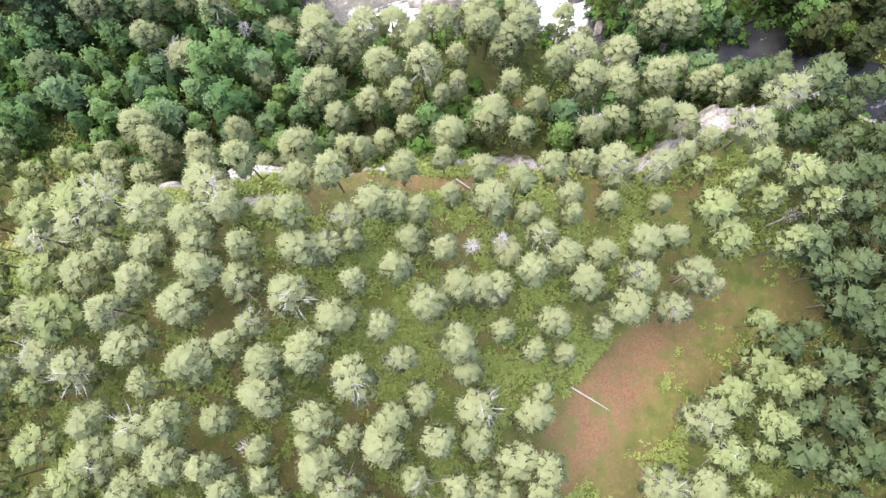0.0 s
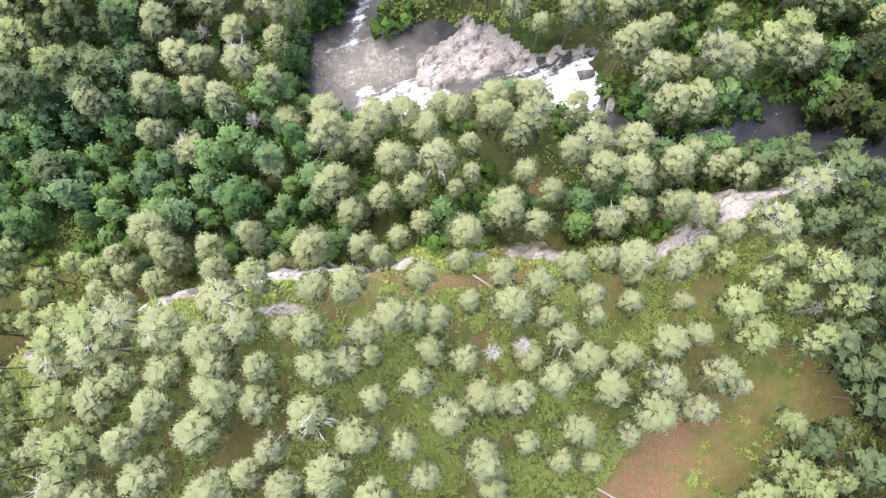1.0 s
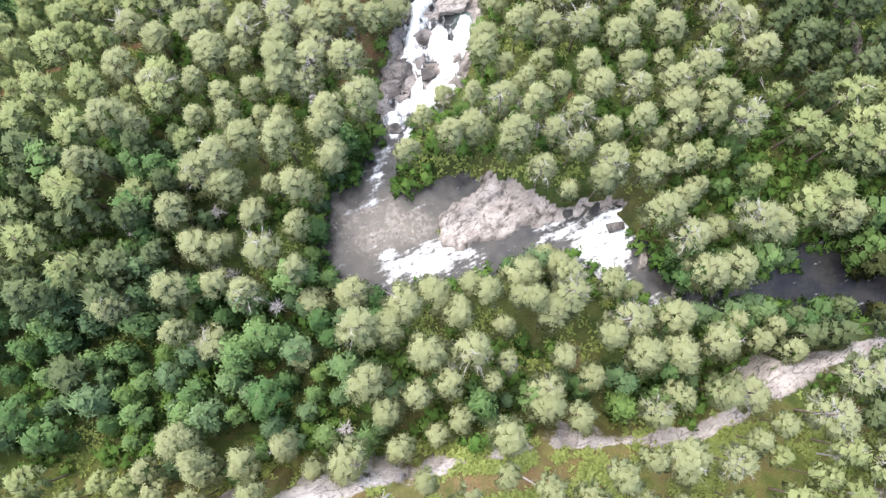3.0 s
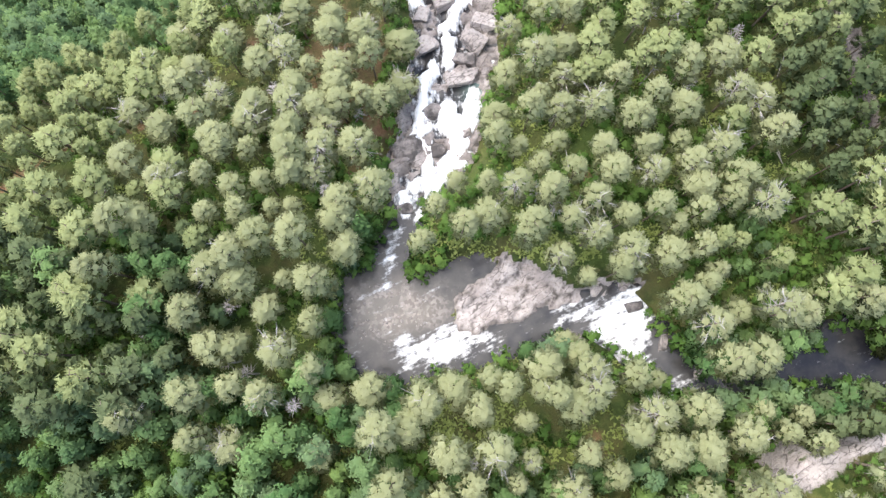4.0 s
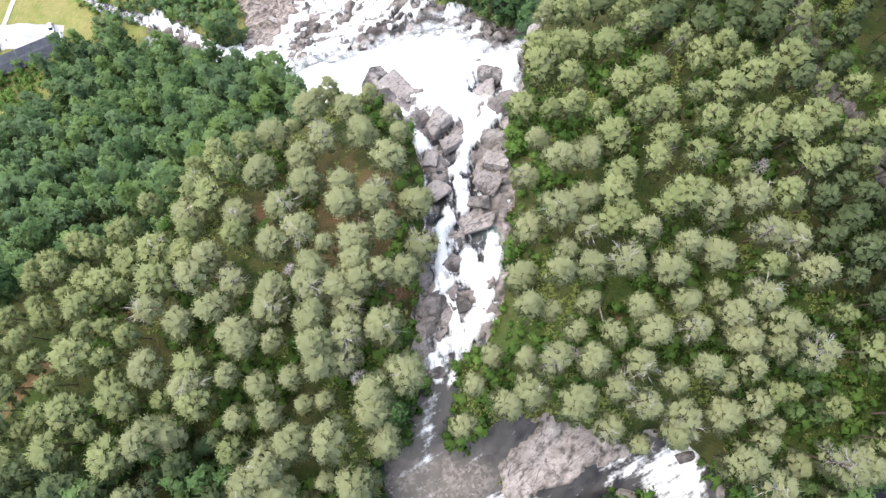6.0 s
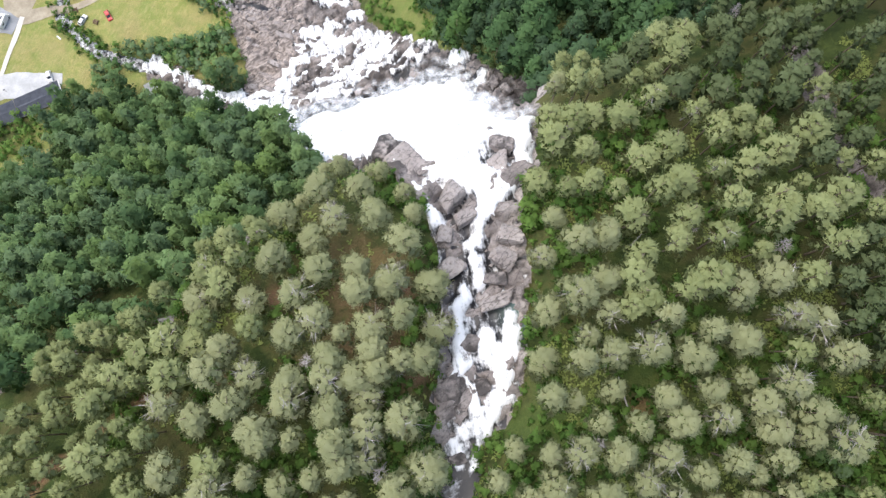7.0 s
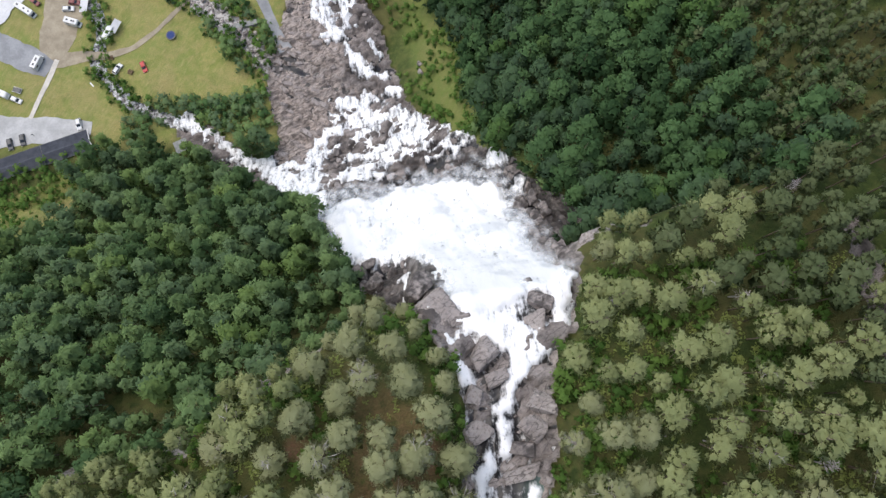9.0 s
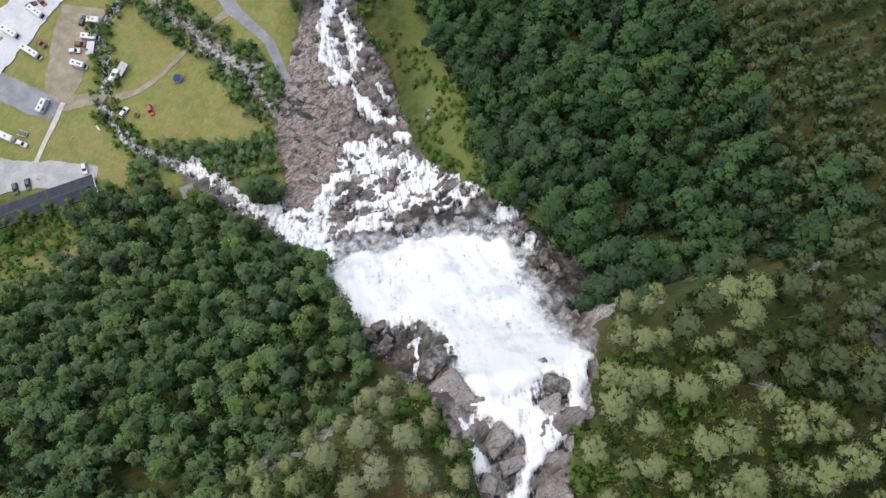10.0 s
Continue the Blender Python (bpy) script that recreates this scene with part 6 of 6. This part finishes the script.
def car(x, y, turn, paint, label, pickup=False):
    base = stand("car", x, y, turn, label, "car", "parked cars")
    part("body", prism([(-2.15, 0.3), (2.15, 0.3), (2.2, 0.62), (1.95, 0.82), (0.95, 0.95), (-2.05, 0.98), (-2.2, 0.6)], 0.88, 0.04, 0.07), paint, base)
    back = -0.2 if pickup else -1.95
    part("cabin", prism([(back, 0.92), (1.05, 0.92), (0.3, 1.42), (back + 0.35, 1.42)], 0.80, 0.14, 0.05), paint, base)
    part("windscreen", prism([(1.03, 0.96), (1.10, 0.97), (0.37, 1.43), (0.30, 1.40)], 0.68, 0.08, 0.01), GLASS, base, "dark tinted windscreen")
    part("rear_window", prism([(back - 0.04, 0.97), (back + 0.02, 0.96), (back + 0.35, 1.40), (back + 0.29, 1.42)], 0.66, 0.06, 0.01), GLASS, base, "dark tinted rear window")
    for wy in (-0.745, 0.745):
        part("side_window", block(back + 0.35, 0.5, wy - 0.035, wy + 0.035, 1.0, 1.32, 0.012), GLASS, base, "dark tinted side window")
    part("roof", prism([(back + 0.42, 1.40), (0.22, 1.40), (0.1, 1.48), (back + 0.55, 1.48)], 0.66, 0.05, 0.02), paint, base)
    for wx in (-1.3, 1.35):
        for wy in (-0.82, 0.82):
            wheel(base, wx, wy)
    for wy in (-0.6, 0.6):
        part("headlight", block(2.12, 2.2, wy - 0.16, wy + 0.16, 0.6, 0.72, 0.015), WHITE, base, "clear headlight")
        part("mirror", block(0.75, 0.9, wy * 1.6 - 0.08, wy * 1.6 + 0.08, 0.95, 1.07, 0.02), paint, base)


def motorhome(x, y, turn, label, long=6.6, name="motorhome"):
    h = long / 2
    base = stand(name, x, y, turn, label, "motorhome", "camping vehicles")
    part("body", prism([(-h, 0.4), (h - 1.2, 0.4), (h - 1.15, 1.7), (h - 0.6, 2.2), (h - 0.9, 2.85), (-h, 2.9)], 1.12, 0.06, 0.1), WHITE, base)
    part("cab", prism([(h - 1.3, 0.35), (h - 0.05, 0.35), (h, 0.85), (h - 0.35, 1.1), (h - 1.0, 1.85), (h - 1.3, 1.85)], 1.0, 0.14, 0.08), WHITE, base)
    part("windscreen", prism([(h - 0.42, 1.12), (h - 0.34, 1.14), (h - 0.95, 1.84), (h - 1.02, 1.8)], 0.88, 0.1), GLASS, base)
    for rx, rw in ((-h + 1.2, 0.4), (0.1, 0.35), (h - 2.0, 0.28)):
        part("skylight", block(rx - rw, rx + rw, -0.3, 0.3, 2.86, 2.98, 0.03), SLATE, base, "dark roof skylight")
    for side in (-1, 1):
        part("window", block(-h + 0.8, -h + 1.9, side * 1.08 - 0.03, side * 1.08 + 0.03, 1.5, 2.1, 0.01), GLASS, base)
        for wx in (-h + 1.4, h - 1.0):
            wheel(base, wx, side * 0.98, 0.34)


def caravan(x, y, turn, label, long=5.2):
    h = long / 2
    base = stand("caravan", x, y, turn, label, "caravan", "camping vehicles")
    part("body", prism([(-h, 0.5), (h - 0.1, 0.5), (h, 1.2), (h - 0.45, 2.3), (h - 0.9, 2.6), (-h + 0.2, 2.6), (-h, 2.3)], 1.1, 0.04, 0.12), WHITE, base)
    part("drawbar", block(h - 0.1, h + 1.2, -0.06, 0.06, 0.42, 0.5), SLATE, base)
    part("skylight", block(-0.4, 0.4, -0.35, 0.35, 2.58, 2.68, 0.03), PALE_ROOF, base, "grey roof skylight")
    for side in (-1, 1):
        part("window", block(-h + 0.6, -h + 1.8, side * 1.08 - 0.03, side * 1.08 + 0.03, 1.4, 2.0, 0.01), GLASS, base)
        wheel(base, -0.2, side * 0.95)


def ribbon(name, line, material, label, lift=0.07, across=7):
    """A road or track laid on the ground along a line of (x, y, half width)."""
    rows = []
    for (ax, ay, aw), (bx, by, bw) in zip(line, line[1:]):
        n = max(2, int(math.hypot(bx - ax, by - ay)))
        rows += [(ax + (bx - ax) * t, ay + (by - ay) * t, aw + (bw - aw) * t) for t in np.arange(n) / n]
    rows = np.array(rows + [line[-1]])
    for _ in range(4):
        rows[1:-1] = (rows[:-2] + 2 * rows[1:-1] + rows[2:]) / 4
    way = np.gradient(rows[:, :2], axis=0)
    way /= np.linalg.norm(way, axis=1)[:, None]
    side = np.stack([-way[:, 1], way[:, 0]], 1)
    u = np.linspace(-1, 1, across)
    wob = 1 + 0.12 * fractal(rows[:, 0], rows[:, 1], 4, 3, 99)
    P = rows[:, None, :2] + side[:, None] * (u[None, :, None] * (rows[:, 2] * wob)[:, None, None])
    x, y = P[..., 0].ravel(), P[..., 1].ravel()
    z = land(x, y)["base"] + lift
    k = (np.arange(len(rows) - 1)[:, None] * across + np.arange(across - 1)).ravel()
    F = np.stack([k, k + 1, k + across + 1, k + across], 1)
    tagged(new(name, sheet(name, np.stack([x, y, z], 1), F, material, {})), label, "road", kind="structure")


ribbon("road", [(-230, 296, 5), (-172, 278, 5), (-157, 272.5, 5), (-147, 266, 5), (-137, 259.5, 3.4)], ASPHALT, "worn grey asphalt camp road", 0.16)
ribbon("pavement", [(-190, 262, 10), (-165, 283, 10), (-150, 297, 9), (-136, 312, 8), (-120, 330, 8)], CONCRETE, "pale concrete hardstanding of the camp site", 0.35)
ribbon("parking_ground", [(-200, 240, 6), (-157, 238, 6.5), (-140, 236.5, 4.5), (-127, 235.5, 3.4), (-123, 235, 2.6)], GRAVEL, "grey gravel car park beside the lodge", 0.12)
ribbon("dirt_ground", [(-126, 300, 8), (-130, 286, 8), (-134, 272, 6.5), (-137, 263, 5)], DIRT, "worn brown earth between the caravans", 0.08)
ribbon("dirt_path", [(-137, 262.5, 3.2), (-126, 263, 2.2), (-116, 262, 1.3), (-107, 263.5, 1.1), (-98, 269, 0.8), (-90, 277, 0.8), (-80, 287, 1.4), (-73, 291, 1.6)], DIRT, "narrow trodden path over the meadow", 0.14)
ribbon("sand_track", [(-134.5, 263, 0.9), (-139, 252, 0.9), (-144, 241.5, 0.8)], SAND, "pale sandy track across the grass", 0.18)
ribbon("footpath", [(-88, 330, 2.5), (-78, 303, 2.4), (-72, 291, 2.4), (-66, 284, 1.9), (-60, 277, 1.7), (-57, 267, 1.6), (-54.5, 259, 1.9), (-53, 255, 2.4)], ASPHALT, "grey gravelled footpath to the viewing place", 0.14)


def lodge():
    base = new("lodge")
    base.matrix_basis = pose(-122.8, 230.3, -1.6, 0, 0, 192.4)
    tagged(base, "long low lodge with a blue-grey roof and white gable trim", "building")
    part("wall", block(0.4, 54, -3.0, 3.0, -0.5, 2.35, 0.0), TIMBER, base, "brown timber walls")
    for k, (a, b) in enumerate(((0, 16.6), (16.75, 34), (34.15, 55))):
        for side in (-1, 1):
            bm = bmesh.new()
            pts = [(a, side * 3.7, 2.45), (b, side * 3.7, 2.45), (b, 0.0, 3.0), (a, 0.0, 3.0)]
            top = [bm.verts.new(p) for p in pts]
            bm.faces.new(top)
            bmesh.ops.solidify(bm, geom=bm.faces[:], thickness=0.16)
            part("roof_panel", bm, ROOFING, base)
    part("ridge_cap", block(-0.1, 55.1, -0.14, 0.14, 3.0, 3.06, 0.02), ROOFING, base)
    for side in (-1, 1):
        bm = bmesh.new()
        v = [bm.verts.new(p) for p in ((-0.28, 0, 3.14), (0.1, 0, 3.14), (0.1, side * 3.8, 2.58), (-0.28, side * 3.8, 2.58))]
        bm.faces.new(v)
        bmesh.ops.solidify(bm, geom=bm.faces[:], thickness=0.22)
        part("bargeboard", bm, WHITE, base, "white bargeboard")
        part("gutter", block(0, 55, side * 3.75 - 0.07, side * 3.75 + 0.07, 2.36, 2.48, 0.02), SLATE, base)
    for k in range(9):
        part("window", block(3 + 5.5 * k, 4.6 + 5.5 * k, -3.06, -2.97, 0.9, 1.9, 0.01), GLASS, base)
    part("downpipe", block(16.62, 16.74, -3.9, 3.9, 2.6, 2.72, 0.02), PALE_ROOF, base, "pale joint across the roof")


lodge()


def shed():
    base = stand("shed", -91.2, 223.2, 17, "small shed with a pale grey flat roof among birches", "shed")
    part("wall", block(-1.9, 1.9, -1.9, 1.9, -2.0, 2.4, 0.03), TIMBER, base)
    part("roof", block(-2.3, 2.3, -2.2, 2.2, 2.4, 2.58, 0.04), PALE_ROOF, base, "pale grey felt roof")
    part("door", block(-0.5, 0.5, 1.88, 1.96, -0.3, 1.9, 0.01), PALE_ROOF, base)


shed()


def trampoline():
    base = stand("trampoline", -93.2, 266.3, 0, "round trampoline with a dark blue mat on the grass", "trampoline")
    for name, r, z, h, mat in (("mat", 1.35, 0.78, 0.03, BLUE), ("padding", 1.75, 0.74, 0.05, SLATE)):
        bm = bmesh.new()
        bmesh.ops.create_cone(bm, cap_ends=True, segments=32, radius1=r, radius2=r, depth=h, matrix=Matrix.Translation((0, 0, z)))
        part(name, bm, mat, base)
    for k in range(6):
        a = k * math.pi / 3
        part("leg", block(1.6 * math.cos(a) - 0.04, 1.6 * math.cos(a) + 0.04, 1.6 * math.sin(a) - 0.04, 1.6 * math.sin(a) + 0.04, -0.05, 0.74, 0.01), PALE_ROOF, base)


trampoline()


def picnic_table(x, y, turn):
    base = stand("picnic_table", x, y, turn, "weathered wooden picnic table on the grass", "table")
    for k in range(4):
        part("plank", block(-0.95, 0.95, -0.4 + 0.2 * k, -0.22 + 0.2 * k, 0.7, 0.75, 0.01), TIMBER, base)
    for side in (-1, 1):
        part("bench", block(-0.95, 0.95, side * 0.75 - 0.14, side * 0.75 + 0.14, 0.42, 0.47, 0.01), TIMBER, base)
        part("trestle", block(side * 0.7 - 0.05, side * 0.7 + 0.05, -0.8, 0.8, -0.05, 0.42, 0.01), TIMBER, base)
        part("trestle", block(side * 0.7 - 0.05, side * 0.7 + 0.05, -0.3, 0.3, 0.42, 0.70, 0.01), TIMBER, base)


picnic_table(-108.3, 254.2, -30)
picnic_table(-115.2, 260.8, 10)

car(-127.1, 237, -83, WHITE, "small white car parked on the gravel")
car(-150.8, 232.6, -80, SLATE, "dark grey car parked beside the lodge")
car(-146.4, 233.6, -82, SLATE, "dark grey car parked beside the lodge")
car(-112.8, 256, 50, WHITE, "white car parked on the meadow")
car(-103.3, 255.2, -72, RED, "bright red car parked on the meadow")
car(-148.6, 249, -31, WHITE, "white car hitched in front of a caravan")
car(-141.5, 286.5, -44, MAROON, "dark red pickup at the edge of the hardstanding", True)
car(-145.2, 302.8, 22, SLATE, "black car on the hardstanding")
car(-141.2, 303.4, -52, MAROON, "red car on the hardstanding")
car(-126.6, 294, 65, SLATE, "dark car beside a white caravan")
car(-127.3, 284.3, -13, MAROON, "dark red car among the caravans")
car(-129.4, 281.8, -5, WHITE, "white car among the caravans")
motorhome(-144.6, 283.3, -40, "long white motorhome with dark roof skylights", 8.2)
motorhome(-152.2, 292.2, -38, "white motorhome on the hardstanding", 7.6)
motorhome(-142.6, 298.9, -42, "white motorhome on the hardstanding", 7.0)
motorhome(-140.7, 262.2, 60, "white motorhome standing on the camp road", 5.6)
motorhome(-123.5, 286.4, -12, "broad white motorhome beside the brook", 6.2)
motorhome(-127.6, 275.9, -24, "white delivery van parked on the dirt", 5.8)
motorhome(-121, 307, 15, "white motorhome beside the brook", 6.0)
caravan(-122.2, 293.2, -12, "white caravan beside the brook")
caravan(-115.2, 270.2, 58, "white caravan with an awning on the meadow", 5.6)
caravan(-153.6, 252.0, -32, "white caravan parked on the grass", 6.2)


def awning(x, y, turn, wide, deep, label):
    base = stand("awning", x, y, turn, label, "awning")
    part("canvas", prism([(-deep / 2, 1.9), (deep / 2, 2.4), (deep / 2, 2.46), (-deep / 2, 1.96)], wide / 2), CONCRETE, base)
    for px in (-deep / 2 + 0.1, deep / 2 - 0.1):
        for py in (-wide / 2 + 0.1, wide / 2 - 0.1):
            part("pole", block(px - 0.03, px + 0.03, py - 0.03, py + 0.03, -0.05, 1.96 if px < 0 else 2.4, 0.0), PALE_ROOF, base)


awning(-112.6, 272.2, -32 + 180, 5.0, 2.6, "pale canvas awning beside a caravan")
awning(-123.2, 281.6, -10, 5.0, 3.0, "pale canvas awning beside a motorhome")
trailer = stand("trailer", -148.2, 252.6, -25, "open trailer with a dark load on the grass", "trailer")
part("bed", block(-1.6, 1.6, -0.95, 0.95, 0.5, 0.62, 0.02), WHITE, trailer)
part("load", block(-1.4, 1.4, -0.75, 0.75, 0.62, 1.0, 0.08), SLATE, trailer, "dark load")
for side in (-1, 1):
    part("side_board", block(-1.6, 1.6, side * 0.93 - 0.03, side * 0.93 + 0.03, 0.6, 0.95, 0.01), WHITE, trailer)
    wheel(trailer, 0, side * 0.85)
plank = stand("plank", -122.4, 251.6, -55, "pale weathered plank lying on grass beside the brook", "plank")
part("board", block(-1.0, 1.0, -0.25, 0.25, -0.02, 0.1, 0.02), WHITE, plank)
post = stand("post", -142.4, 234.6, 10, "thin dark post standing beside the lodge", "post")
part("pole", block(-0.05, 0.05, -0.05, 0.05, -0.1, 2.2, 0.01), SLATE, post)
part("sign_board", block(-0.4, 0.4, -0.04, 0.04, 1.5, 1.9, 0.01), SLATE, post)
weir = stand("wall", -69, 266.3, 6, "low grey concrete wall across the stony stream bed", "wall")
part("wall_top", block(-7, 7, -1.0, 1.0, -0.8, 0.9, 0.08), PALE_ROOF, weir)
